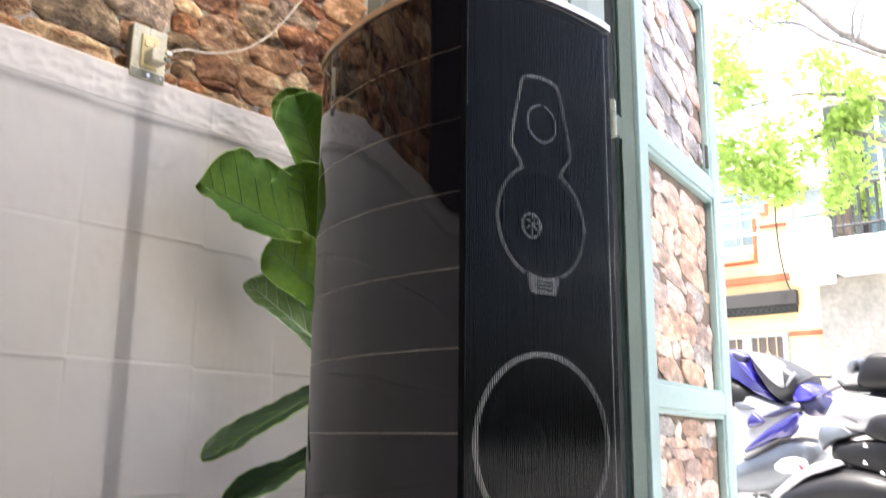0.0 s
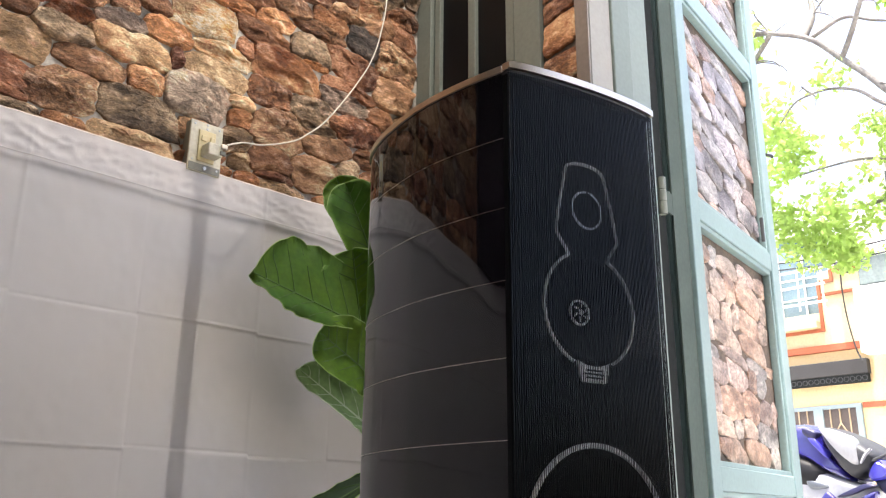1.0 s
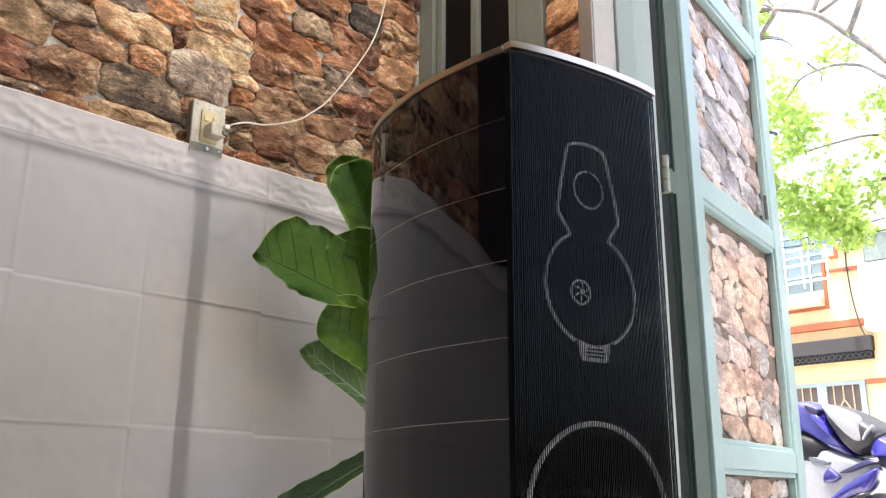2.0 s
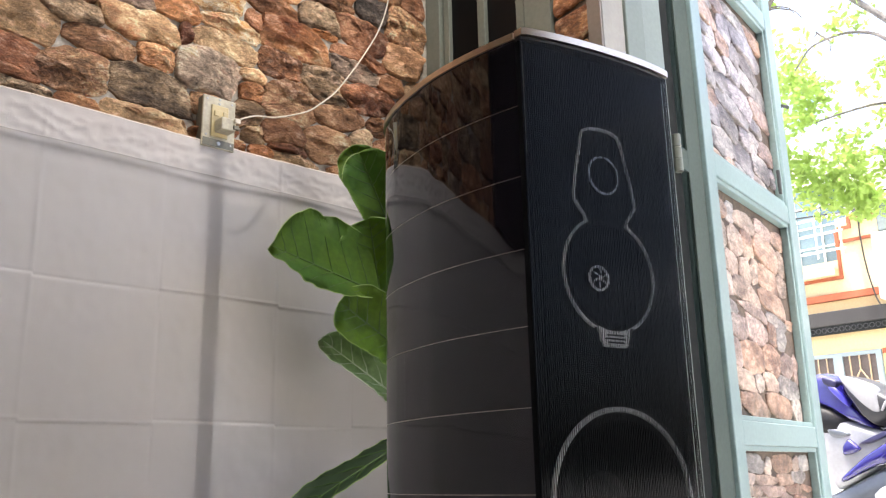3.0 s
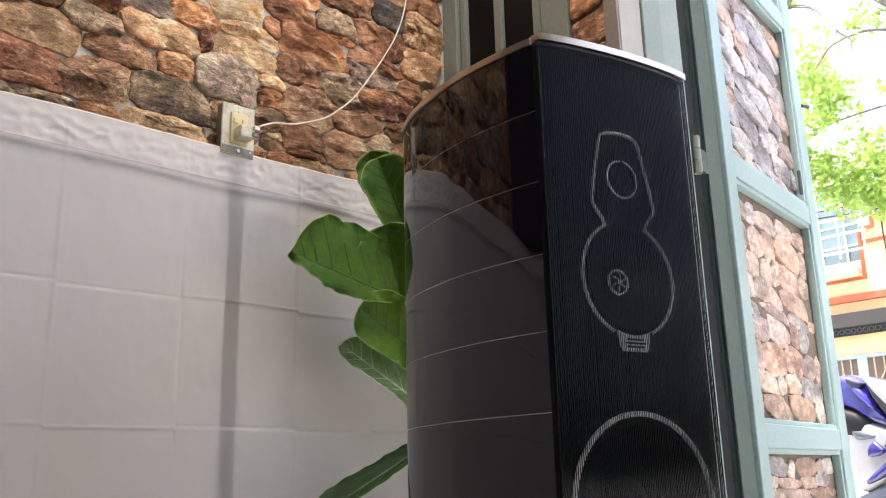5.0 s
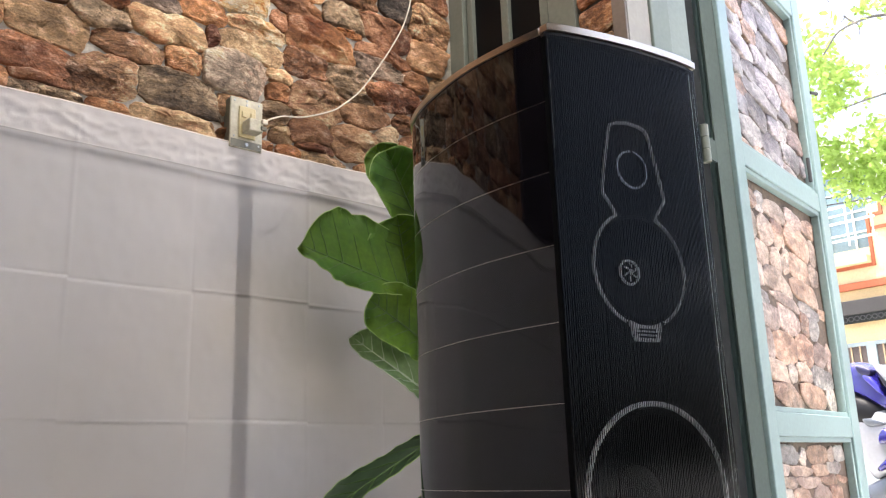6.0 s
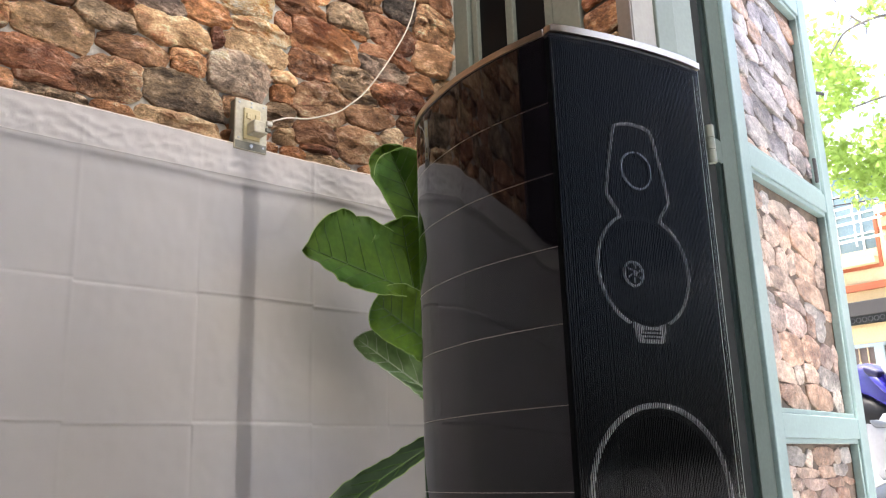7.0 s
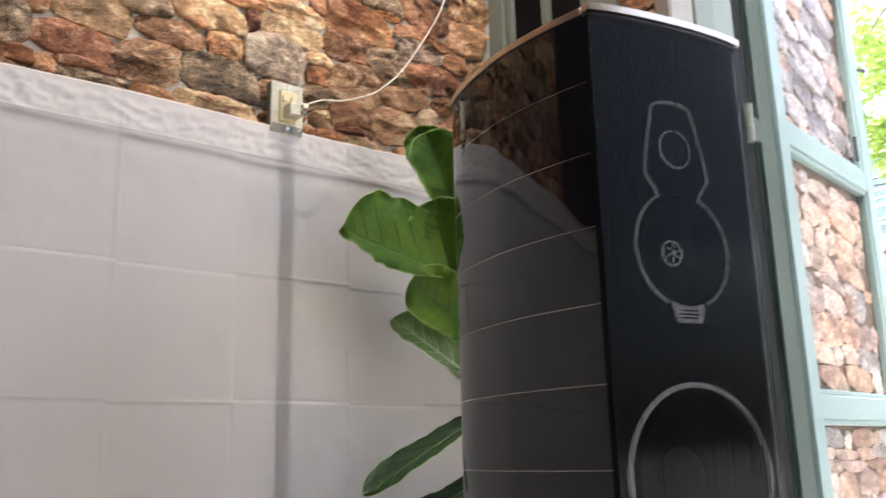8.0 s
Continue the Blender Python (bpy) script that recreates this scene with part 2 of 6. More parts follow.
ASPHALT = material("pale_worn_concrete", (0.44, 0.435, 0.42), 0.9, vary=0.15, scale=1.5, fine=60, bump=0.5)
YELLOW = material("pale_yellow_wall_paint", (0.60, 0.455, 0.245), 0.8, vary=0.05, scale=1.0, fine=30, bump=0.1)
LIGHT_YELLOW = material("ivory_wall_paint", (0.58, 0.48, 0.29), 0.8, vary=0.05, scale=1.0, fine=30, bump=0.1)
ORANGE = material("terracotta_trim_paint", (0.32, 0.085, 0.035), 0.75, vary=0.08, scale=2, fine=30, bump=0.1)
WHITE_WALL = material("white_house_paint", (0.72, 0.71, 0.68), 0.8, vary=0.05, scale=0.8, fine=30, bump=0.1)
STONE_CLAD = material("pale_stone_cladding", (0.245, 0.235, 0.215), 0.8, vary=0.10, scale=2, fine=12, bump=0.3)
GATE = material("grey_blue_gate_paint", (0.20, 0.25, 0.26), 0.5, vary=0.05, scale=3, fine=50, bump=0.05)
# Near-black that holds the door gap's shade; the awning's underside uses it too.
GAP_BLACK = material("matt_gap_black", (0.022, 0.024, 0.023), 0.9, spec=0.1, vary=0.1, fine=50, bump=0.05)
DARK_IRON = material("dark_wrought_iron", (0.03, 0.03, 0.032), 0.5, vary=0.08, fine=50, bump=0.05)
AWNING = material("grey_brown_awning", (0.026, 0.024, 0.023), 0.7, vary=0.10, scale=2, fine=30, bump=0.1)
GATE_PANE = material("brown_gate_sheet", (0.075, 0.058, 0.050), 0.6, vary=0.10, scale=2, fine=30, bump=0.05)
GOLD_IRON = material("ochre_painted_iron", (0.34, 0.255, 0.15), 0.5, vary=0.05, bump=0.0)
# The balcony wall's shade is put into this grey-green; the planter shares it.
BALCONY_WALL = material("grey_green_shaded", (0.17, 0.21, 0.20), 0.7, vary=0.12, scale=0.8, fine=20, bump=0.1)
PANE = material("house_window_pane", (0.16, 0.24, 0.27), 0.08, vary=0.1, scale=0.8, bump=0.0, spec=0.8)
BIKE_BLUE = material("blue_bike_paint", (0.013, 0.010, 0.115), 0.25, vary=0.04, bump=0.0, coat=0.8)
BIKE_LIGHT_BLUE = material("light_blue_bike_paint", (0.035, 0.030, 0.30), 0.25, vary=0.04, bump=0.0, coat=0.8)
BIKE_WHITE = material("white_bike_paint", (0.25, 0.255, 0.27), 0.25, vary=0.03, bump=0.0, coat=0.8)
BIKE_GREY = material("silver_grey_bike_paint", (0.09, 0.10, 0.115), 0.3, metal=0.4, vary=0.04, bump=0.0, coat=0.6)
BIKE_BLACK = material("black_bike_plastic", (0.005, 0.005, 0.006), 0.45, spec=0.25, vary=0.06, fine=150, bump=0.05)
BIKE_SEAT = material("dark_grey_seat_vinyl", (0.022, 0.023, 0.027), 0.5, spec=0.4, vary=0.08, fine=150, bump=0.08)
DARK_NAVY = material("dark_navy_plastic", (0.010, 0.009, 0.045), 0.4, vary=0.05, bump=0.0)
TAIL_RED = material("red_lens", (0.45, 0.015, 0.02), 0.15, vary=0.05, bump=0.0, coat=0.6)
CLEAR_LENS = material("clear_lens", (0.40, 0.41, 0.43), 0.1, vary=0.05, bump=0.0, coat=0.8)
# Bark lightened: the glare that fades the limbs is put into the colour.
TREE_BARK = material("glare_paled_bark", (0.19, 0.175, 0.16), 0.9, vary=0.2, scale=6, fine=40, bump=0.7)
WIRE = material("black_cable", (0.02, 0.02, 0.022), 0.6, vary=0.05, bump=0.0)


def leaf_cloth(name, base, translucent, see_through, rough=0.8, fine=400.0):
    """Thin cloth or leaf: part of the light passes through it, and a little of what lies close behind shows."""
    m = bpy.data.materials.new(name)
    m.use_nodes = True
    nt = m.node_tree
    out, bsdf = nt.nodes["Material Output"], nt.nodes["Principled BSDF"]
    bsdf.inputs["Roughness"].default_value = rough
    bsdf.inputs["Specular IOR Level"].default_value = 0.25
    co, noise_ = nt.nodes.new("ShaderNodeTexCoord"), nt.nodes.new("ShaderNodeTexNoise")
    noise_.inputs["Scale"].default_value, noise_.inputs["Detail"].default_value = 3.0, 4
    nt.links.new(co.outputs["Object"], noise_.inputs["Vector"])
    mix = nt.nodes.new("ShaderNodeMix")
    mix.data_type = "RGBA"
    mix.inputs[6].default_value, mix.inputs[7].default_value = (*base, 1), (*(c * 0.86 for c in base), 1)
    nt.links.new(noise_.outputs[0], mix.inputs[0])
    nt.links.new(mix.outputs[2], bsdf.inputs["Base Color"])
    weave, bp = nt.nodes.new("ShaderNodeTexNoise"), nt.nodes.new("ShaderNodeBump")
    weave.inputs["Scale"].default_value = fine
    nt.links.new(co.outputs["Object"], weave.inputs["Vector"])
    bp.inputs["Strength"].default_value, bp.inputs["Distance"].default_value = 0.30, 0.0012
    nt.links.new(weave.outputs[0], bp.inputs["Height"])
    nt.links.new(bp.outputs[0], bsdf.inputs["Normal"])
    trans, clear = nt.nodes.new("ShaderNodeBsdfTranslucent"), nt.nodes.new("ShaderNodeBsdfTransparent")
    nt.links.new(mix.outputs[2], trans.inputs["Color"])
    m1, m2 = nt.nodes.new("ShaderNodeMixShader"), nt.nodes.new("ShaderNodeMixShader")
    m1.inputs[0].default_value, m2.inputs[0].default_value = translucent, see_through
    nt.links.new(bsdf.outputs[0], m1.inputs[1])
    nt.links.new(trans.outputs[0], m1.inputs[2])
    nt.links.new(m1.outputs[0], m2.inputs[1])
    nt.links.new(clear.outputs[0], m2.inputs[2])
    nt.links.new(m2.outputs[0], out.inputs["Surface"])
    return m


SHEET_HEM = leaf_cloth("doubled_cotton_hem", (0.79, 0.735, 0.70), 0.10, 0.08)
# Lighter and warmer than the sheet: the edge's bright line is put into the colour.
HEM_EDGE = leaf_cloth("lit_cotton_edge", (0.90, 0.80, 0.70), 0.3, 0.0)
SHEET = leaf_cloth("white_cotton_sheet", (0.75, 0.695, 0.665), 0.10, 0.49)
TREE_LEAF = leaf_cloth("young_tree_leaf", (0.36, 0.50, 0.13), 0.55, 0.0, rough=0.5, fine=30)


# ---- mesh tools ----
def finish(bm, smooth=0.0):
    """Outward normals; smooth: the angle in degrees under which edges are shaded round."""
    bmesh.ops.recalc_face_normals(bm, faces=bm.faces)
    if smooth:
        for f in bm.faces:
            f.smooth = True
        for e in bm.edges:
            e.smooth = len(e.link_faces) == 2 and e.calc_face_angle(4) < radians(smooth)
    return bm


def mesh_of(name, bm, mat, smooth=0.0):
    finish(bm, smooth)
    me = bpy.data.meshes.new(name)
    bm.to_mesh(me)
    bm.free()
    me.materials.append(mat)
    return me


def part(name, bm, mat, parent=None, label="", smooth=0.0):
    ob = new(name, mesh_of(name, bm, mat, smooth))
    ob.parent = parent
    return tagged(ob, label)


def thing(name, label, category, m=None, group="", kind=""):
    ob = new(name)
    ob.empty_display_size = 0.1
    ob.matrix_world = m or Matrix()
    return tagged(ob, label, category, group, kind)


def add_box(bm, lo, hi, bevel=0.0, m=None):
    r = bmesh.ops.create_cube(bm, size=1.0)
    mid = [(a + b) / 2 for a, b in zip(lo, hi)]
    for v in r["verts"]:
        v.co = Vector(mid[k] + v.co[k] * (hi[k] - lo[k]) for k in range(3))
    if bevel:
        edges = {e for v in r["verts"] for e in v.link_edges}
        made = bmesh.ops.bevel(bm, geom=list(edges), offset=bevel, segments=2, affect="EDGES", profile=0.5)
        verts = {v for f in made["faces"] for v in f.verts} | {v for v in r["verts"] if v.is_valid}
    else:
        verts = r["verts"]
    if m:
        for v in verts:
            v.co = m @ v.co
    return bm


def box(lo, hi, bevel=0.0, m=None):
    return add_box(bmesh.new(), lo, hi, bevel, m)


def smooth_path(points, steps=6):
    """A Catmull-Rom line through the points."""
    p = [Vector(q) for q in points]
    p = [2 * p[0] - p[1], *p, 2 * p[-1] - p[-2]]
    out = []
    for a, b, c, d in zip(p, p[1:], p[2:], p[3:]):
        for k in range(steps):
            t = k / steps
            out.append(0.5 * (2 * b + (c - a) * t + (2 * a - 5 * b + 4 * c - d) * t * t + (3 * b - a - 3 * c + d) * t ** 3))
    return [*out, p[-2]]


def add_tube(bm, points, radii, sides=8, closed=False):
    """A round tube along the points, with a radius at each point or one for all."""
    pts = [Vector(p) for p in points]
    n = len(pts)
    radii = [radii] * n if isinstance(radii, (int, float)) else radii
    up = Vector((0, 0, 1))
    rings = []
    for k, p in enumerate(pts):
        a, b = (pts[k - 1], pts[(k + 1) % n]) if closed else (pts[max(k - 1, 0)], pts[min(k + 1, n - 1)])
        d = (b - a).normalized()
        side = d.cross(up)
        side = side.normalized() if side.length > 1e-3 else d.cross(Vector((0, 1, 0))).normalized()
        top = side.cross(d).normalized()
        rings.append([bm.verts.new(p + radii[k] * (math.cos(t) * side + math.sin(t) * top)) for t in (2 * math.pi * s / sides for s in range(sides))])
    for a, b in zip(rings, rings[1:] + (rings[:1] if closed else [])):
        for s in range(sides):
            bm.faces.new((a[s], a[(s + 1) % sides], b[(s + 1) % sides], b[s]))
    if not closed:
        bm.faces.new(rings[0])
        bm.faces.new(rings[-1])
    return bm


def tube(points, radii, sides=8, closed=False):
    return add_tube(bmesh.new(), points, radii, sides, closed)


def add_lathe(bm, profile, m, sides=40):
    """Turns (radius, height) pairs round the local z axis of m."""
    rings = []
    for r, z in profile:
        if r < 1e-6:
            rings.append([bm.verts.new(m @ Vector((0, 0, z)))])
        else:
            rings.append([bm.verts.new(m @ Vector((r * math.cos(t), r * math.sin(t), z))) for t in (2 * math.pi * s / sides for s in range(sides))])
    for a, b in zip(rings, rings[1:]):
        for s in range(sides):
            four = (a[s % len(a)], a[(s + 1) % len(a)], b[(s + 1) % len(b)], b[s % len(b)])
            if len(set(four)) > 2:
                bm.faces.new(list(dict.fromkeys(four)))
    return bm


def lathe(profile, m=Matrix(), sides=40):
    return add_lathe(bmesh.new(), profile, m, sides)


def prism(outline, z0, z1, open_end=False):
    """An upright block over a closed outline of (x, y); open_end leaves out the side that closes the outline."""
    bm = bmesh.new()
    low = [bm.verts.new((x, y, z0)) for x, y in outline]
    high = [bm.verts.new((x, y, z1)) for x, y in outline]
    n = len(outline)
    for k in range(n - 1 if open_end else n):
        bm.faces.new((low[k], low[(k + 1) % n], high[(k + 1) % n], high[k]))
    bm.faces.new(low)
    bm.faces.new(high)
    return bm


def loft(sections, sides=20, power=2.4):
    """A rounded hull along x: sections of (x, y, z, half width in y, half height in z)."""
    bm = bmesh.new()
    rings = []
    for x, y, z, w, h in sections:
        ring = []
        for s in range(sides):
            t = 2 * math.pi * s / sides
            c, q = math.cos(t), math.sin(t)
            ring.append(bm.verts.new((x, y + w * math.copysign(abs(c) ** (2 / power), c), z + h * math.copysign(abs(q) ** (2 / power), q))))
        rings.append(ring)
    for a, b in zip(rings, rings[1:]):
        for s in range(sides):
            bm.faces.new((a[s], a[(s + 1) % sides], b[(s + 1) % sides], b[s]))
    bm.faces.new(rings[0])
    bm.faces.new(rings[-1])
    return bm


def packed(stones, lo, hi, tilt=0.0, power=4.0, limit=1.20, count=40):
    """Outlines of stones (x, z, width, height) laid against one another: each grows to its own size and stops at its neighbours, so that corners between them stay open."""
    data = np.array(stones, dtype=float)
    c, q = math.cos(radians(tilt)), math.sin(radians(tilt))
    turn = np.array([[c, q], [-q, c]])
    angles = np.arange(count) * 2 * math.pi / count
    out = []
    for i, (x, z, w, h) in enumerate(data):
        near = (np.abs(data[:, 0] - x) < 0.5 * (data[:, 2] + w)) & (np.abs(data[:, 1] - z) < 0.62 * (data[:, 3] + h))
        near[i] = False
        rivals = data[near]
        steps = np.linspace(0.06, 1.25, 70)
        # rays that follow the stone's own proportions
        unit = np.stack([np.cos(angles) * w / 2, np.sin(angles) * h / 2], 1)
        local = unit[:, None, :] * steps[None, :, None]
        own = ((np.abs(local[..., 0]) / (w / 2)) ** power + (np.abs(local[..., 1]) / (h / 2)) ** power) ** (1 / power)
        world_ = local @ turn + np.array([x, z])
        good = (own < limit) & (world_[..., 0] > lo[0]) & (world_[..., 0] < hi[0]) & (world_[..., 1] > lo[1]) & (world_[..., 1] < hi[1])
        for rx, rz, rw, rh in rivals:
            d = (world_ - np.array([rx, rz])) @ turn.T
            good &= own <= ((np.abs(d[..., 0]) / (rw / 2)) ** power + (np.abs(d[..., 1]) / (rh / 2)) ** power) ** (1 / power)
        reach = np.where(good.all(1), len(steps) - 1, np.maximum(good.argmin(1) - 1, 0))
        if not lo[0] < x < hi[0] or not lo[1] < z < hi[1] or (reach == 0).sum() > 3:
            out.append(None)
            continue
        out.append([tuple(world_[k, r]) for k, r in enumerate(reach)])
    return out


def stone_shape(poly, gap, depth, rough, seed, count=18, sharp=False, grow=1.025, slope=0.0):
    """A stone in (x, z), proud towards -y: the cell with rounded corners, a joint round it and an uneven face. Returns its middle and a bmesh."""
    cx, cz = sum(p[0] for p in poly) / len(poly), sum(p[1] for p in poly) / len(poly)
    # a broken outline: straight runs of uneven length between worn corners
    pick = random.Random(int(seed * 100) + 7)
    if len(poly) > 12:
        kept, k = [], pick.randrange(3)
        while k < len(poly):
            kept.append(poly[k])
            k += pick.choice((2, 2, 3, 3, 4, 5) if not sharp else (2, 3, 4))
        poly = [(cx + (x - cx) * grow, cz + (z - cz) * grow) for x, z in kept]
    for cut in ((0.08,) if sharp else (0.12,)):
        poly = [q for (ax, az_), (bx, bz) in zip(poly, poly[1:] + poly[:1]) for q in ((ax * (1 - cut) + bx * cut, az_ * (1 - cut) + bz * cut), (ax * cut + bx * (1 - cut), az_ * cut + bz * (1 - cut)))]
    total, lengths = 0.0, []
    for a, b in zip(poly, poly[1:] + poly[:1]):
        lengths.append(math.dist(a, b))
        total += lengths[-1]
    rim, k, past = [], 0, 0.0
    for n in range(count):
        want = total * n / count
        while past + lengths[k] < want:
            past += lengths[k]
            k += 1
        a, b, t = poly[k], poly[(k + 1) % len(poly)], (want - past) / max(lengths[k], 1e-9)
        rim.append((a[0] + t * (b[0] - a[0]) - cx, a[1] + t * (b[1] - a[1]) - cz))
    size = math.sqrt(max(1e-6, abs(sum(a[0] * b[1] - b[0] * a[1] for a, b in zip(rim, rim[1:] + rim[:1]))) / 2 / math.pi))
    jag = lambda x, z: 1 + 0.07 * noise.noise((x * 22 + seed, z * 22, seed)) + 0.09 * noise.noise((x * 75, z * 75 + seed, seed))
    rim = [(x * (1 - gap / max(math.hypot(x, z), gap * 2)) * jag(x, z), z * (1 - gap / max(math.hypot(x, z), gap * 2)) * jag(x, z)) for x, z in rim]
    bm = bmesh.new()
    rings = []
    rng = random.Random(int(seed * 100))
    # the face is split into a few flat facets, and in some stones a ledge steps down
    planes = [(rng.uniform(0, 2 * math.pi), rng.uniform(0.05, 0.45), rng.uniform(0.25, 0.75)) for _ in range(4)]
    ledge, ledge_z = (0.35 if rng.random() < 0.4 else 0.0), rng.uniform(-0.3, 0.3)

    def face_height(x, z):
        u, v = x / size, z / size
        high = min([1.0] + [1 - max(0.0, u * math.cos(a) + v * math.sin(a) - off) * fall for a, off, fall in planes])
        if v < ledge_z + 0.25 * noise.noise((u * 2, seed, 4)):
            high -= ledge
        return max(0.35, high) * (1 - slope * max(-1.0, min(1.0, v)))

    for scale, high in ((1.0, 0.0), (1.0, 0.55), (0.98, 0.82), (0.93, 0.95), (0.80, 1.0), (0.55, 1.0), (0.27, 1.0)):
        ring = []
        for x, z in rim:
            x, z = x * scale, z * scale
            bumpy = rough * (0.7 * noise.noise((x * 30 + seed, z * 34, seed)) + 0.6 * noise.noise((x * 60, z * 110 + seed, seed))) if high else 0
            ring.append(bm.verts.new((x, -depth * high * face_height(x, z) - bumpy * high, z)))
        rings.append(ring)
    top = bm.verts.new((0, -depth * face_height(0, 0), 0))
    for a, b in zip(rings, rings[1:]):
        for n in range(count):
            bm.faces.new((a[n], a[(n + 1) % count], b[(n + 1) % count], b[n]))
    for n in range(count):
        bm.faces.new((rings[-1][n], rings[-1][(n + 1) % count], top))
    return (cx, cz), bm


# ---- the shop: floor, walls, ceiling ----
ROOM_X0, FRONT_IN, FRONT_OUT, WALL_Y, ROOM_Y0, ROOM_H = -8.0, 1.585, 1.86, 1.70, -3.2, 3.35
JAMB_Y, OPEN_Y0, OPEN_H = 1.082, -2.7, 3.0


def structure(name, bm, mat, label, category):
    return tagged(new(name, mesh_of(name, bm, mat)), label, category, kind="structure")


structure("floor", box((ROOM_X0 - 0.2, ROOM_Y0 - 0.2, -0.12), (FRONT_OUT, WALL_Y + 0.2, 0.0)), FLOOR, "beige glazed tile floor of the shop", "floor")
wall_left = structure("wall_left", box((ROOM_X0, WALL_Y, 0.0), (FRONT_OUT, WALL_Y + 0.2, ROOM_H)), MORTAR, "wall with a tan and brown stone print, built as stones", "wall")
structure("wall_right", box((ROOM_X0, ROOM_Y0 - 0.2, 0.0), (FRONT_OUT, ROOM_Y0, ROOM_H)), DARK_UNSEEN, "unseen side wall, made dark for black reflections", "wall")
structure("wall_back", box((ROOM_X0 - 0.2, ROOM_Y0 - 0.2, 0.0), (ROOM_X0, WALL_Y + 0.2, ROOM_H)), DARK_UNSEEN, "unseen back wall, made dark for black reflections", "wall")
structure("ceiling", box((ROOM_X0 - 0.2, ROOM_Y0 - 0.2, ROOM_H), (FRONT_OUT, WALL_Y + 0.2, ROOM_H + 0.15)), CEILING, "flat white painted ceiling", "ceiling")
front = bmesh.new()
add_box(front, (FRONT_IN, ROOM_Y0 - 0.2, 0.0), (FRONT_OUT, OPEN_Y0, ROOM_H))
add_box(front, (FRONT_IN, OPEN_Y0, OPEN_H), (FRONT_OUT, WALL_Y, ROOM_H))
structure("wall_front", front, CREAM, "cream front wall round the wide shop opening", "wall")

# ---- the fixed leaf beside the wall and the reveal of the opening ----
def fixed_leaf():
    """Two narrow bays in the front: dark glass with a glazing bar, and a stone-faced infill."""
    ob = thing("fixed_door_leaf", "grey painted metal door leaf with dark glass beside the stone wall", "door", pose(FRONT_IN, 0, 0))
    d = 0.05
    for lo, hi, x in ((1.640, 1.699, 0.0), (1.612, 1.636, 0.012), (1.331, 1.361, 0.012), (1.234, 1.322, 0.0)):
        part("stile", box((x, lo, 0.02), (d, hi - 0.002, OPEN_H - 0.002), 0.002), FRAME_PAINT, ob)
    for y0, y1 in ((1.320, 1.331), (1.634, 1.640)):
        part("stile", box((0.030, y0, 0.02), (d, y1, OPEN_H - 0.002)), FRAME_PAINT, ob)
    part("glazing_bar", box((0.012, 1.472, 0.12), (d - 0.004, 1.500, OPEN_H - 0.1), 0.003), FRAME_PAINT, ob)
    part("glass_pane", box((0.026, 1.357, 0.10), (0.034, 1.472, OPEN_H - 0.1)), DARK_GLASS, ob, "glass coloured black for the darkness behind it")
    part("glass_pane", box((0.026, 1.500, 0.10), (0.034, 1.614, OPEN_H - 0.1)), DARK_GLASS, ob, "glass coloured black for the darkness behind it")
    for z0, z1 in ((0.02, 0.10), (OPEN_H - 0.1, OPEN_H - 0.004)):
        part("rail", box((0.006, 1.360, z0), (d - 0.002, 1.611, z1), 0.003), FRAME_PAINT, ob)
    infill = part("infill", box((0.014, 1.124, 0.02), (0.046, 1.232, OPEN_H - 0.004)), PANEL_JOINT, ob, "stone-faced infill strip")
    part("cover_strip", box((0.0, JAMB_Y + 0.002, 0.02), (0.005, 1.123, OPEN_H - 0.002), 0.0015), CHAMPAGNE, ob, "thin champagne metal cover strip")
    rng = random.Random(5)
    z, n = 0.05, 0
    while z < OPEN_H - 0.12:
        h = rng.uniform(0.05, 0.11)
        lean = rng.uniform(0.012, 0.040)
        poly = [(-0.053, z + 0.003), (0.053, z + 0.003 + lean), (0.053, z + h + lean), (-0.053, z + h)]
        (cx, cz), bm = stone_shape(poly, 0.002, 0.011, 0.003, 90 + n, 28, sharp=True)
        # the strip faces -x: its own width runs along -y
        bm.transform(Matrix.Rotation(radians(-90), 4, "Z"))
        st = part("stone", bm, STONE[rng.choice("brobtlr")], infill, smooth=38)
        st.matrix_parent_inverse = Matrix()
        st.location = (0.015, 1.178 - cx, cz)
        z += h
        n += 1
    return ob


fixed_leaf()
structure("trim_reveal", box((FRONT_IN + 0.006, JAMB_Y, 0.0), (1.680, 1.120, OPEN_H - 0.002), 0.002), CREAM, "cream painted side of the door opening", "trim")
structure("trim_post", box((1.682, JAMB_Y - 0.006, 0.0), (1.762, WALL_Y - 0.002, OPEN_H - 0.002), 0.003), POST_PAINT, "grey steel door post in the opening", "trim")
structure("trim_guide", box((1.764, JAMB_Y + 0.004, 0.0), (FRONT_OUT, WALL_Y - 0.002, OPEN_H - 0.002), 0.003), GUIDE_PAINT, "pale green steel shutter guide in the opening", "trim")
# Made-up block: the darkness of the gap is put into its colour.
structure("trim_gap_filler", box((FRONT_OUT + 0.003, JAMB_Y + 0.040, 0.0), (1.958, WALL_Y, OPEN_H - 0.002), 0.003), GAP_BLACK, "added dark filler for the shaded gap beside the door post", "trim")


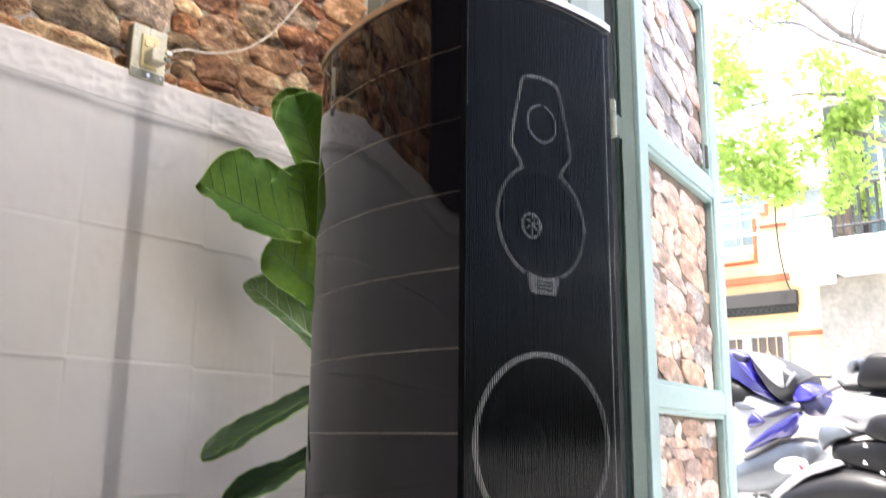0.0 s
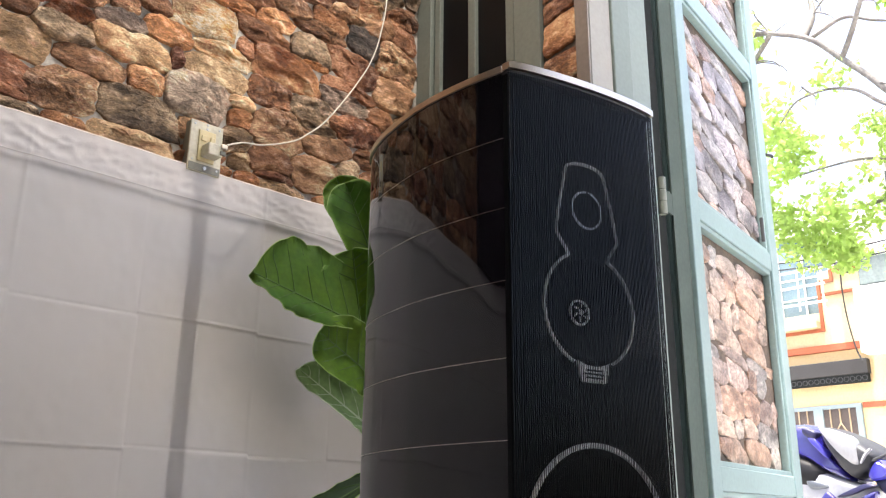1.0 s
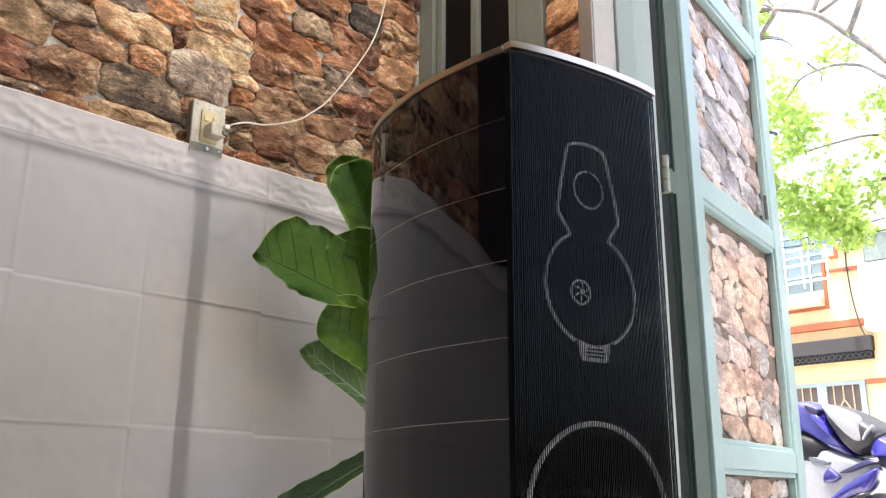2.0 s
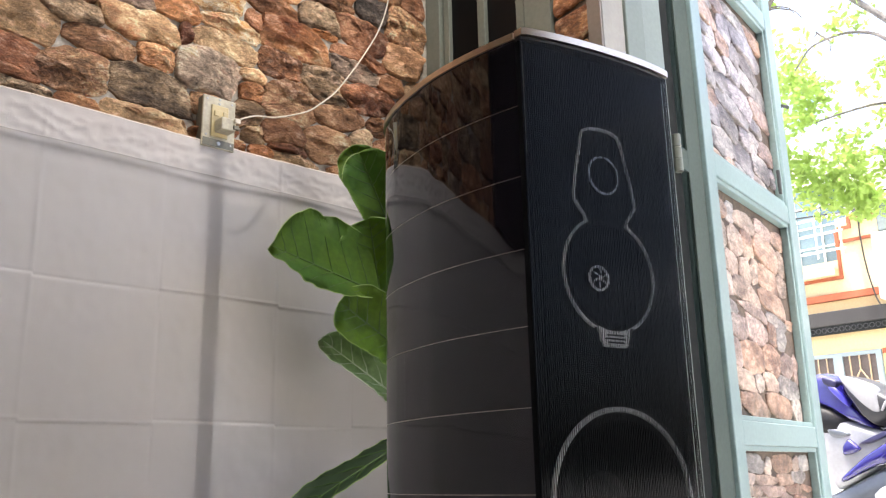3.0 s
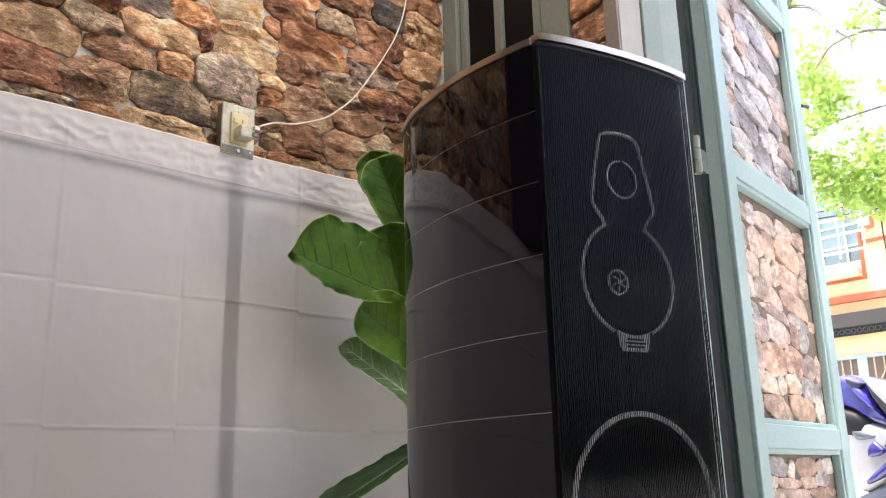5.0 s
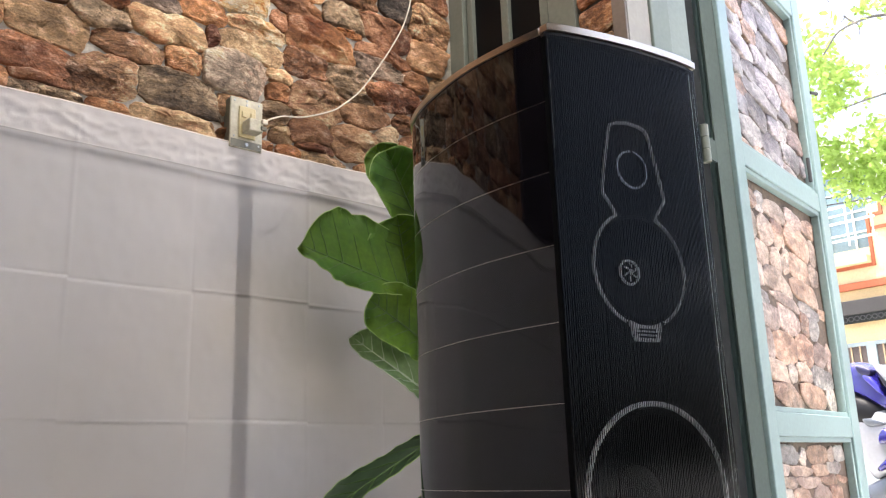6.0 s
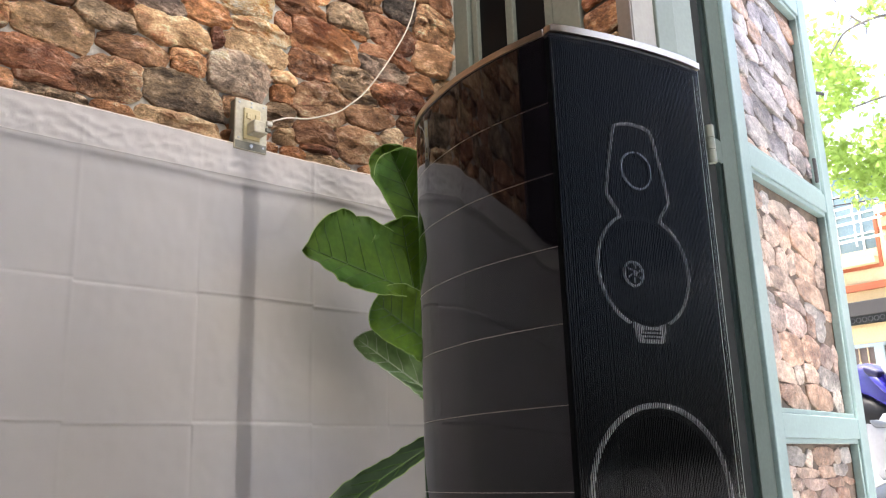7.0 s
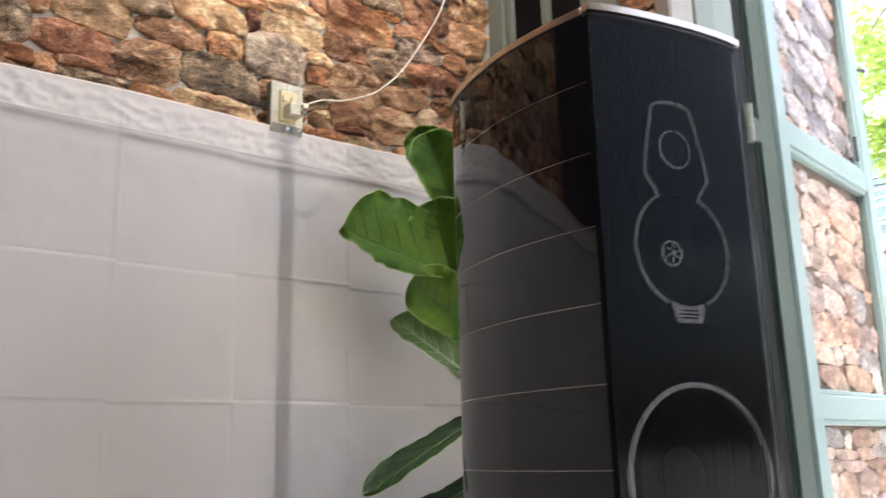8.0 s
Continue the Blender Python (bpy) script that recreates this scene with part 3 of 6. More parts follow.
# ---- the open folding door ----
def loose_courses(lo, hi, w, h, rng):
    """Stones (x, z, width, height) of about w by h, laid in loose courses."""
    stones, z = [], lo[1]
    while z < hi[1]:
        hh = h * rng.choice((0.65, 0.85, 1.0, 1.25, 1.45))
        x = lo[0] - w * rng.random() * 0.5
        while x < hi[0]:
            ww = w * rng.choice((0.5, 0.7, 0.9, 1.1, 1.3, 1.6))
            stones.append((x + ww / 2, z + hh / 2 + rng.uniform(-0.16, 0.16) * h, ww * 1.03, hh * rng.uniform(0.98, 1.25)))
            x += ww
        z += hh
    return stones


def open_leaf():
    """A tall leaf of steel tube that stands open to the street, with stone-print panels built in relief, and its fold
    behind it.
    """
    ob = thing("folding_door", "pale grey-green steel folding door standing open with stone-print panels", "door", pose(2.14, 1.133, 0.0, 0, 0, 8.45))
    w, left, right, thick = 0.653, 0.072, 0.082, 0.042
    # local x runs along the leaf to the street, -y faces the room
    part("stile", box((-left, -0.012, 0.03), (-0.002, thick, 2.95), 0.004), DOOR_PAINT, ob)
    part("stile", box((w + 0.002, -0.012, 0.03), (w + right, thick, 2.95), 0.004), DOOR_PAINT, ob)
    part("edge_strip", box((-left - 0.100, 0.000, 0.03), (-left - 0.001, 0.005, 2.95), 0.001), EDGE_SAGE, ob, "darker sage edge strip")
    levels = [(0.03, 0.09), (0.660, 0.723), (1.391, 1.454), (2.112, 2.175), (2.88, 2.95)]
    for z0, z1 in levels:
        part("rail", box((-0.002, -0.010, z0), (w + 0.002, thick - 0.002, z1), 0.003), DOOR_PAINT, ob)
    kinds = [(0.120, 0.048, "otrrogtc", -3), (0.140, 0.058, "totogtorrcgo", -7), (0.175, 0.056, "vsogsvgrosvo", -13), (0.175, 0.056, "vsrgvo", -13)]
    for k, ((_, z0), (z1, _)) in enumerate(zip(levels, levels[1:])):
        for x0, x1, a, b in ((0.0, w, z0, z0 + 0.014), (0.0, w, z1 - 0.014, z1), (0.0, 0.014, z0 + 0.015, z1 - 0.015), (w - 0.014, w, z0 + 0.015, z1 - 0.015)):
            part("bead", box((x0, -0.004, a), (x1, 0.020, b), 0.002), DOOR_PAINT, ob)
        panel = part("panel", box((0.0, 0.022, z0), (w, 0.030, z1)), PANEL_JOINT, ob, "stone-print panel built in relief")
        rng = random.Random(40 + k)
        sw, sh, tones, tilt = kinds[k]
        lo, hi = (0.014, z0 + 0.014), (w - 0.014, z1 - 0.014)
        for n, poly in enumerate(packed(loose_courses(lo, hi, sw, sh, rng), lo, hi, tilt, 3.8 if k == 1 else 7.0, 1.8 if k > 1 else 1.5, 28)):
            if not poly or (max(p[0] for p in poly) - min(p[0] for p in poly)) < 0.015 or (max(p[1] for p in poly) - min(p[1] for p in poly)) < 0.012:
                continue
            (cx, cz), bm = stone_shape(poly, 0.0004, rng.uniform(0.007, 0.013) if k > 1 else rng.uniform(0.005, 0.010), 0.0030, n * 3.7 + k * 50, 24, sharp=k > 1, grow=1.10 if k > 1 else 1.06, slope=0.55 if k > 1 else 0.0)
            st = part("stone", bm, PANEL_STONE[rng.choice(tones)], panel, smooth=38)
            st.matrix_parent_inverse = Matrix()
            st.location = (cx, 0.022, cz)
    for z in (0.32, 1.385, 2.45):
        h = part("hinge", lathe([(0, -0.05), (0.011, -0.05), (0.011, -0.018), (0.009, -0.016), (0.011, -0.014), (0.011, 0.014), (0.009, 0.016), (0.011, 0.018), (0.011, 0.05), (0, 0.05)], pose(-left - 0.178, -0.004, z), 14), FRAME_PAINT, ob, "pale painted barrel hinge", 40)
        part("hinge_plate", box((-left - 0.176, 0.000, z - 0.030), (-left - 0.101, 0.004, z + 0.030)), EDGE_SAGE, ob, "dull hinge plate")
    part("bolt", box((w - 0.052, -0.012, 1.485), (w - 0.040, -0.001, 1.570), 0.003), DARK_IRON, ob, "dark steel slide bolt")
    part("pull", tube(smooth_path([(w + right - 0.01, -0.014, 1.84), (w + right + 0.010, -0.026, 1.84), (w + right + 0.016, -0.028, 1.836)], 4), 0.006, 8), DARK_IRON, ob, "small dark pull")
    # the leaf folded behind it
    fold = thing("folding_door_back_leaf", "grey-green steel door leaf folded flat behind the open one", "door", pose(2.14, 1.133, 0.0, 0, 0, 8.45))
    for x0, x1 in ((-left - 0.002, -0.01), (w + 0.002, w + right)):
        part("stile", box((x0, thick + 0.005, 0.03), (x1, thick + 0.026, 2.95), 0.003), DOOR_PAINT, fold)
    for z0, z1 in levels:
        part("rail", box((-0.01, thick + 0.006, z0), (w + 0.002, thick + 0.024, z1), 0.003), DOOR_PAINT, fold)
    part("sheet_panel", box((-0.01, thick + 0.010, 0.08), (w + 0.002, thick + 0.016, 2.89)), DOOR_PAINT, fold)


open_leaf()


# ---- the stones of the wall: x, height, width, rise, tone, course by course ----
# The flat stone print of the wall is modelled as separate stones.
COURSES = [
    "1.460 2.037 .115 .079 g; 1.524 1.994 .127 .083 b; 1.397 1.974 .093 .074 o; 1.219 1.933 .161 .063 b; 1.530 1.925 .102 .090 r; 1.302 1.920 .166 .052 t; 1.425 1.919 .104 .078 t; 1.265 1.871 .120 .065 o; 1.141 1.860 .135 .056 t",
    "1.378 1.857 .116 .108 d; 1.506 1.843 .170 .123 t; 1.029 1.838 .126 .059 b; 1.235 1.831 .183 .041 b; 0.888 1.808 .157 .072 o; 1.084 1.798 .122 .084 o; 0.984 1.793 .102 .035 o; 1.349 1.771 .182 .099 r; 1.202 1.759 .143 .077 g",
    "1.062 1.749 .165 .070 b; 1.497 1.726 .149 .108 t; 1.217 1.725 .090 .026 o; 0.897 1.719 .186 .121 c; 0.753 1.713 .128 .060 b; 1.329 1.692 .186 .046 r; 1.009 1.686 .051 .064 r; 1.131 1.672 .215 .115 o; 0.616 1.669 .127 .063 t",
    "1.320 1.655 .155 .069 v; 1.453 1.647 .108 .057 b; 0.947 1.646 .172 .064 c; 0.818 1.644 .120 .067 o; 0.697 1.622 .107 .054 v; 1.091 1.598 .133 .082 b; 1.218 1.595 .143 .080 g; 0.936 1.595 .183 .074 l; 0.834 1.587 .037 .068 r",
    "1.379 1.575 .175 .084 r; 0.734 1.573 .192 .088 c; 0.577 1.553 .140 .065 g; 1.238 1.547 .118 .033 g; 1.014 1.536 .073 .037 c; 0.890 1.516 .171 .127 v; 1.397 1.513 .075 .059 b; 0.768 1.510 .093 .077 o; 0.646 1.504 .169 .069 t",
    "0.478 1.500 .181 .110 l; 1.118 1.500 .172 .111 t; 1.283 1.498 .157 .083 t; 0.376 1.496 .045 .058 o; 1.007 1.495 .066 .055 o; 1.337 1.466 .091 .066 g; 0.764 1.432 .193 .102 g; 0.446 1.428 .151 .081 r; 1.001 1.424 .083 .097 l",
    "1.236 1.418 .151 .108 t; 0.597 1.417 .144 .100 t; 1.094 1.415 .135 .080 b; 1.354 1.399 .110 .066 o; 1.012 1.395 .077 .066 l; 1.113 1.378 .117 .022 r; 0.471 1.377 .121 .022 r; 0.748 1.354 .205 .061 l; 0.393 1.353 .044 .058 b",
    "1.030 1.350 .064 .043 o; 0.987 1.349 .033 .037 o; 1.132 1.348 .133 .039 l; 0.489 1.347 .157 .043 g; 0.607 1.344 .101 .048 o",
]


def stone_wall():
    rng = random.Random(11)
    stones, tones = [], []
    for course in COURSES:
        for entry in course.split(";"):
            *sizes, tone = entry.split()
            stones.append([float(v) for v in sizes])
            tones.append(tone)
    named = len(stones)
    placed = stones[:]
    for x, z, w, h in loose_courses((-0.34, 1.30), (FRONT_IN, 2.9), 0.155, 0.08, rng):
        if all(abs(x - a) > 0.30 * (w + c) or abs(z - b) > 0.32 * (h + d) for a, b, c, d in placed):
            stones.append((x, z, w, h))
            tones.append(rng.choice("tobglvrtbo"))
    # small stones in the holes that are left
    for _ in range(2500):
        x, z = rng.uniform(-0.33, FRONT_IN), rng.uniform(1.31, 2.4)
        if min(max(abs(x - a) / c, abs(z - b) / d) for a, b, c, d in stones) > 0.60:
            stones.append((x, z, rng.uniform(0.06, 0.12), rng.uniform(0.035, 0.06)))
            tones.append(rng.choice("tobglrtbo"))
    rest = {}
    for n, (poly, tone) in enumerate(zip(packed(stones, (-0.36, 1.295), (FRONT_IN - 0.004, 2.95), -2.0), tones)):
        if not poly:
            continue
        (cx, cz), bm = stone_shape(poly, 0.0006, rng.uniform(0.014, 0.025), 0.0078, n * 1.93, 40 if n < named else 18)
        if n < named or (cx > -0.4 and 1.25 < cz < 2.3):
            st = part("stone", bm, STONE[tone], wall_left, smooth=38)
            st.location = (cx, WALL_Y, cz)
        else:
            bm.transform(Matrix.Translation((cx, WALL_Y, cz)))
            rest.setdefault(tone, []).append(bm)
    for tone, some in rest.items():
        verts, faces = [], []
        for bm in some:
            bmesh.ops.recalc_face_normals(bm, faces=bm.faces)
            bm.verts.index_update()
            base = len(verts)
            verts += [v.co[:] for v in bm.verts]
            faces += [[base + v.index for v in f.verts] for f in bm.faces]
            bm.free()
        me = bpy.data.meshes.new("stones")
        me.from_pydata(verts, [], faces)
        me.materials.append(STONE[tone])
        tagged(new("stones", me), kind="stuff").parent = wall_left


# ---- the sheet over the lower wall, and what hangs behind it ----
SHEET_TOP = 1.332
lean = lambda z: 0.006 * max(0.0, min(1.0, (z - 0.80) / 0.52)) ** 1.5  # the cloth comes forward over the foot of the stones


def hanging_sheet():
    """Cotton sheet with the creases of its folding, a gathered top hem, pushed out over the cable duct."""
    x0, x1, z0 = -4.15, 1.57, 0.06
    creases_z = [(0.984, 0.0022), (0.716, 0.0020), (0.45, 0.002), (0.18, 0.002)]
    creases_x = [(0.545, 0.003), (0.80, 0.0022), (1.085, 0.003), (1.30, 0.002), (0.28, 0.003), (0.0, 0.003), (-0.5, 0.003), (-1.0, 0.003), (-1.5, 0.003)]
    close = [q * 0.0025 for q in range(-6, 7)]
    xs = sorted({*np.round(np.arange(x0, 0.2, 0.05), 4), *np.round(np.arange(0.2, x1 + 0.001, 0.005), 4), *(round(c + q, 4) for c, _ in creases_x if 0.2 < c < 1.4 for q in close)})
    zs = sorted({*np.round(np.arange(z0, 0.5, 0.05), 4), *np.round(np.arange(0.5, 1.22, 0.0075), 4), *np.round(np.arange(1.22, SHEET_TOP + 0.001, 0.004), 4), *(round(c + q, 4) for c, _ in creases_z if c > 0.4 for q in close)})
    bm = bmesh.new()
    grid = []
    for z in zs:
        row = []
        for x in xs:
            out = 0.018 + 0.004 * noise.noise((x * 2.1, z * 1.3, 4)) + 0.0022 * noise.noise((x * 6.0, z * 3.0, 8))
            bay = sum(x > edge for edge in (0.28, 0.545, 0.80, 1.085, 1.30))
            for row_no, (cz, h) in enumerate(creases_z):
                sign = (1, -1, -1, 1, 1, 1)[bay] if row_no % 2 == 0 else (1, 1, 1, -1, -1, 1)[bay]
                d = (z - cz - 0.0012 * noise.noise((x * 3, cz * 9, 2)) - (0.0035 if bay % 2 else -0.002)) / 0.0034
                keep = max(0.25, min(1.0, 0.75 + 0.9 * noise.noise((x * 3.4, cz * 7, 6))))
                out += keep * sign * (h * 0.85 * math.exp(-d * d) + 0.0013 * math.tanh(d * 0.6) * math.exp(-abs(d) / 12))
            for col_no, (cx, h) in enumerate(creases_x):
                d = (x - cx - 0.003 * noise.noise((z * 3, cx * 9, 2))) / 0.0045
                keep = max(0.1, min(1.0, 0.5 + 1.1 * noise.noise((z * 3.1, cx * 7, 9))))
                out += keep * (-1 if col_no % 2 else 1) * (h * 0.36 * math.exp(-d * d) + 0.0010 * math.tanh(d * 0.6) * math.exp(-abs(d) / 14))
            out += 0.0007 * noise.noise((x * 22, z * 17, 12)) + 0.0004 * noise.noise((x * 50, z * 46, 13))
            # gathered band under the top edge
            top = SHEET_TOP - z
            band = math.exp(-((top - 0.045) / 0.04) ** 2)
            out += band * (0.0042 * (0.3 - abs(noise.noise((x * 15 + z * 12, z * 26, 5)))) + 0.0032 * (0.3 - abs(noise.noise((x * 33 - z * 20, z * 45, 6)))) + 0.0010 * noise.noise((x * 80, z * 90, 7)))
            hem = top - 0.088 - 0.012 * noise.noise((x * 4, 0, 3)) - 0.02 * (x - 0.8) * 0.2
            out += 0.0028 * math.exp(-(hem / 0.006) ** 2) - 0.0012 * math.exp(-((hem - 0.02) / 0.012) ** 2)
            # over the duct
            duct = max(0.0, 1 - max(0.0, abs(x - 0.922) - 0.016) / 0.03)
            out = max(out, 0.0145) + 0.0012 * duct
            out += lean(z)
            lift = 0.006 * noise.noise((x * 2.6, 1, 9)) if top < 0.001 else 0.0
            row.append(bm.verts.new((x, WALL_Y - out - 0.006, z + lift)))
        grid.append(row)
    for a, b in zip(grid, grid[1:]):
        for k in range(len(xs) - 1):
            bm.faces.new((a[k], a[k + 1], b[k + 1], b[k]))
    for f in bm.faces:
        f.material_index = 1 if f.calc_center_median().z > SHEET_TOP - 0.075 else 0
    cloth = mesh_of("bed_sheet", bm, SHEET, 80)
    cloth.materials.append(SHEET_HEM)
    ob = new("bed_sheet", cloth)
    edge = [v.co.copy() for v in cloth.vertices[-len(xs):]]
    strip = bmesh.new()
    folds = [[strip.verts.new(p + Vector((0, 0.0055 * q, 0.0050 * q + 0.0008 * noise.noise((p.x * 40, q, 3))))) for p in edge] for q in (0.0, 0.5, 1.0)]
    for a, b in zip(folds, folds[1:]):
        for k in range(len(edge) - 1):
            strip.faces.new((a[k], a[k + 1], b[k + 1], b[k]))
    part("hem", strip, HEM_EDGE, ob, "thin turned-back top edge, coloured bright as if lit", 60)
    return tagged(ob, "white cotton sheet with fold creases hung over the wall", "sheet")


hanging_sheet()
# Added out of view: gives the speaker's side its dark reflection near the front.
structure("trim_dark_panel", box((-7.98, WALL_Y - 0.045, SHEET_TOP + 0.01), (-0.30, WALL_Y - 0.001, ROOM_H - 0.002), 0.004), DARK_UNSEEN, "added dark panel out of view past the stones, for reflections", "wall panel")
# the plain wall behind the sheet is skimmed with plaster up to the stones
skim = bmesh.new()
skim_rows = [[skim.verts.new((x, y, z)) for x, y in ((-7.98, WALL_Y - 0.001), (FRONT_IN - 0.004, WALL_Y - 0.001), (FRONT_IN - 0.004, WALL_Y - 0.0165 - lean(z)), (-7.98, WALL_Y - 0.0165 - lean(z)))] for z in (0.0, 0.8, 0.95, 1.1, 1.2, 1.293)]
for a, b in zip(skim_rows, skim_rows[1:]):
    for k in range(4):
        skim.faces.new((a[k], a[(k + 1) % 4], b[(k + 1) % 4], b[k]))
skim.faces.new(skim_rows[0])
skim.faces.new(skim_rows[-1])
structure("trim_lower_wall", skim, PLASTER, "pale plaster of the wall behind the sheet", "wall")


def duct_shape():
    """The duct stands a little off the wall towards its top, where it meets the socket's box."""
    bm = bmesh.new()
    rows_ = []
    for z in (0.05, 0.8, 0.95, 1.1, 1.2, 1.318):
        y = WALL_Y - 0.0195 - lean(z)
        rows_.append([bm.verts.new((x, q, z)) for x, q in ((0.905, WALL_Y - 0.004), (0.905, y + 0.002), (0.907, y), (0.937, y), (0.939, y + 0.002), (0.939, WALL_Y - 0.004))])
    for a, b in zip(rows_, rows_[1:]):
        for k in range(6):
            bm.faces.new((a[k], a[(k + 1) % 6], b[(k + 1) % 6], b[k]))
    bm.faces.new(rows_[0])
    bm.faces.new(rows_[-1])
    return bm


tagged(new("cable_duct", mesh_of("cable_duct", duct_shape(), GREY_PLASTIC)), "grey plastic cable duct showing through the sheet", "cable duct")
loop = smooth_path([(x, WALL_Y - 0.0182 - lean(z), z) for x, z in ((0.903, 1.25), (0.903, 1.205), (0.922, 1.165), (0.96, 1.14), (1.0, 1.155), (1.03, 1.20), (1.07, 1.25), (1.11, 1.28))], 5)
tagged(new("hidden_cable", mesh_of("hidden_cable", tube(loop, 0.0017, 6), GREY_PLASTIC, 60)), "thin grey cable looped behind the sheet", "cable")


def socket_plate():
    """A surface box with an aged cover, two sockets and screws; the charger sits in it."""
    ob = thing("wall_socket", "aged cream wall socket with yellowed inserts on the stone wall", "socket", pose(0.911, 1.674, 1.3815))
    part("back_box", box((-0.040, -0.004, -0.060), (0.040, 0.024, 0.060), 0.003), STRIP, ob, "grey back box")
    part("cover", box((-0.041, -0.010, -0.061), (0.041, -0.004, 0.061), 0.002), PLATE, ob)
    part("insert", box((-0.021, -0.015, -0.036), (0.021, -0.010, 0.040), 0.002), BONE, ob, "yellowed plastic insert")
    for dx in (-0.010, 0.012):
        part("switch", box((dx - 0.006, -0.019, 0.012), (dx + 0.006, -0.015, 0.026), 0.0015), BONE, ob)
    part("lower_strip", box((-0.039, -0.0112, -0.059), (0.039, -0.0098, -0.041), 0.0006), STRIP, ob, "grey strip under the sockets")
    for dx, dz in ((-0.031, 0.052), (0.031, 0.052), (-0.031, -0.034), (0.031, -0.048), (0.0, 0.046), (0.0, 0.056)):
        part("screw", lathe([(0, 0), (0.0028, 0), (0.0024, 0.0014), (0, 0.0016)], pose(dx, -0.010, dz, 90, 0, 0), 10), STEEL, ob, "small steel screw", 40)
    part("screw", lathe([(0, 0), (0.0046, 0), (0.0042, 0.002), (0.002, 0.0024), (0, 0.0016)], pose(0.0, -0.0112, -0.050, 90, 0, 0), 14), STEEL, ob, "larger steel screw", 40)
    plug = thing("charger_plug", "cream charger plugged into the wall socket", "charger", pose(0.913, 1.659, 1.3695))
    part("body", box((-0.016, -0.034, -0.016), (0.020, 0.0, 0.013), 0.003), PLATE, plug)
    part("nose", box((0.012, -0.042, 0.002), (0.027, -0.034, 0.014), 0.003), CABLE, plug, "cream cable end")
    part("shell", box((0.012, -0.038, -0.012), (0.026, -0.030, -0.002), 0.002), STRIP, plug, "grey connector")
    cord = [(0.939, 1.619, 1.3835), (0.957, 1.622, 1.394), (0.994, 1.640, 1.414), (1.06, 1.655, 1.434), (1.145, 1.664, 1.475), (1.187, 1.664, 1.508), (1.235, 1.666, 1.555), (1.287, 1.666, 1.627), (1.340, 1.666, 1.710), (1.384, 1.666, 1.792), (1.415, 1.666, 1.891), (1.44, 1.67, 2.05), (1.45, 1.67, 2.5), (1.45, 1.67, 3.34)]
    tagged(new("charger_cable", mesh_of("charger_cable", tube(smooth_path(cord, 8), 0.0020, 8), CABLE, 60)), "thin cream cable running up the stone wall", "cable")


socket_plate()


# ---- the loudspeaker ----
def speaker_outline(inset=0.0, back=0.46, front=0.012, steps=5):
    """The plan of the cabinet, (x, y) with y to the back, widest behind the middle."""
    half = [(0.1375, front), (0.1485, 0.05), (0.158, 0.09), (0.1655, 0.13), (0.170, 0.17), (0.1715, 0.21), (0.167, 0.29), (0.157, 0.345), (0.141, 0.392), (0.112, 0.432), (0.070, back - 0.006)]
    line = [(p.x - inset, p.y) for p in smooth_path([(x, y, 0) for x, y in half], steps)]
    line = [(x, min(y, back - inset)) for x, y in line]
    return [(-x, y) for x, y in line] + [(x, y) for x, y in reversed(line)]


def ribbon(points, width, depth, closed=True):
    """A flat bead along points (x, z), proud towards -y."""
    bm = bmesh.new()
    n = len(points)
    rows_ = []
    for k, (x, z) in enumerate(points):
        a, b = (points[k - 1], points[(k + 1) % n]) if closed else (points[max(k - 1, 0)], points[min(k + 1, n - 1)])
        d = Vector((b[0] - a[0], b[1] - a[1]))
        d.normalize()
        s = Vector((-d.y, d.x)) * width / 2
        rows_.append([bm.verts.new((x + s.x * q, -e, z + s.y * q)) for q, e in ((-1, 0), (-0.8, depth * 0.8), (0, depth), (0.8, depth * 0.8), (1, 0))])
    for a, b in zip(rows_, rows_[1:] + (rows_[:1] if closed else [])):
        for q in range(4):
            bm.faces.new((a[q], a[q + 1], b[q + 1], b[q]))
    return bm


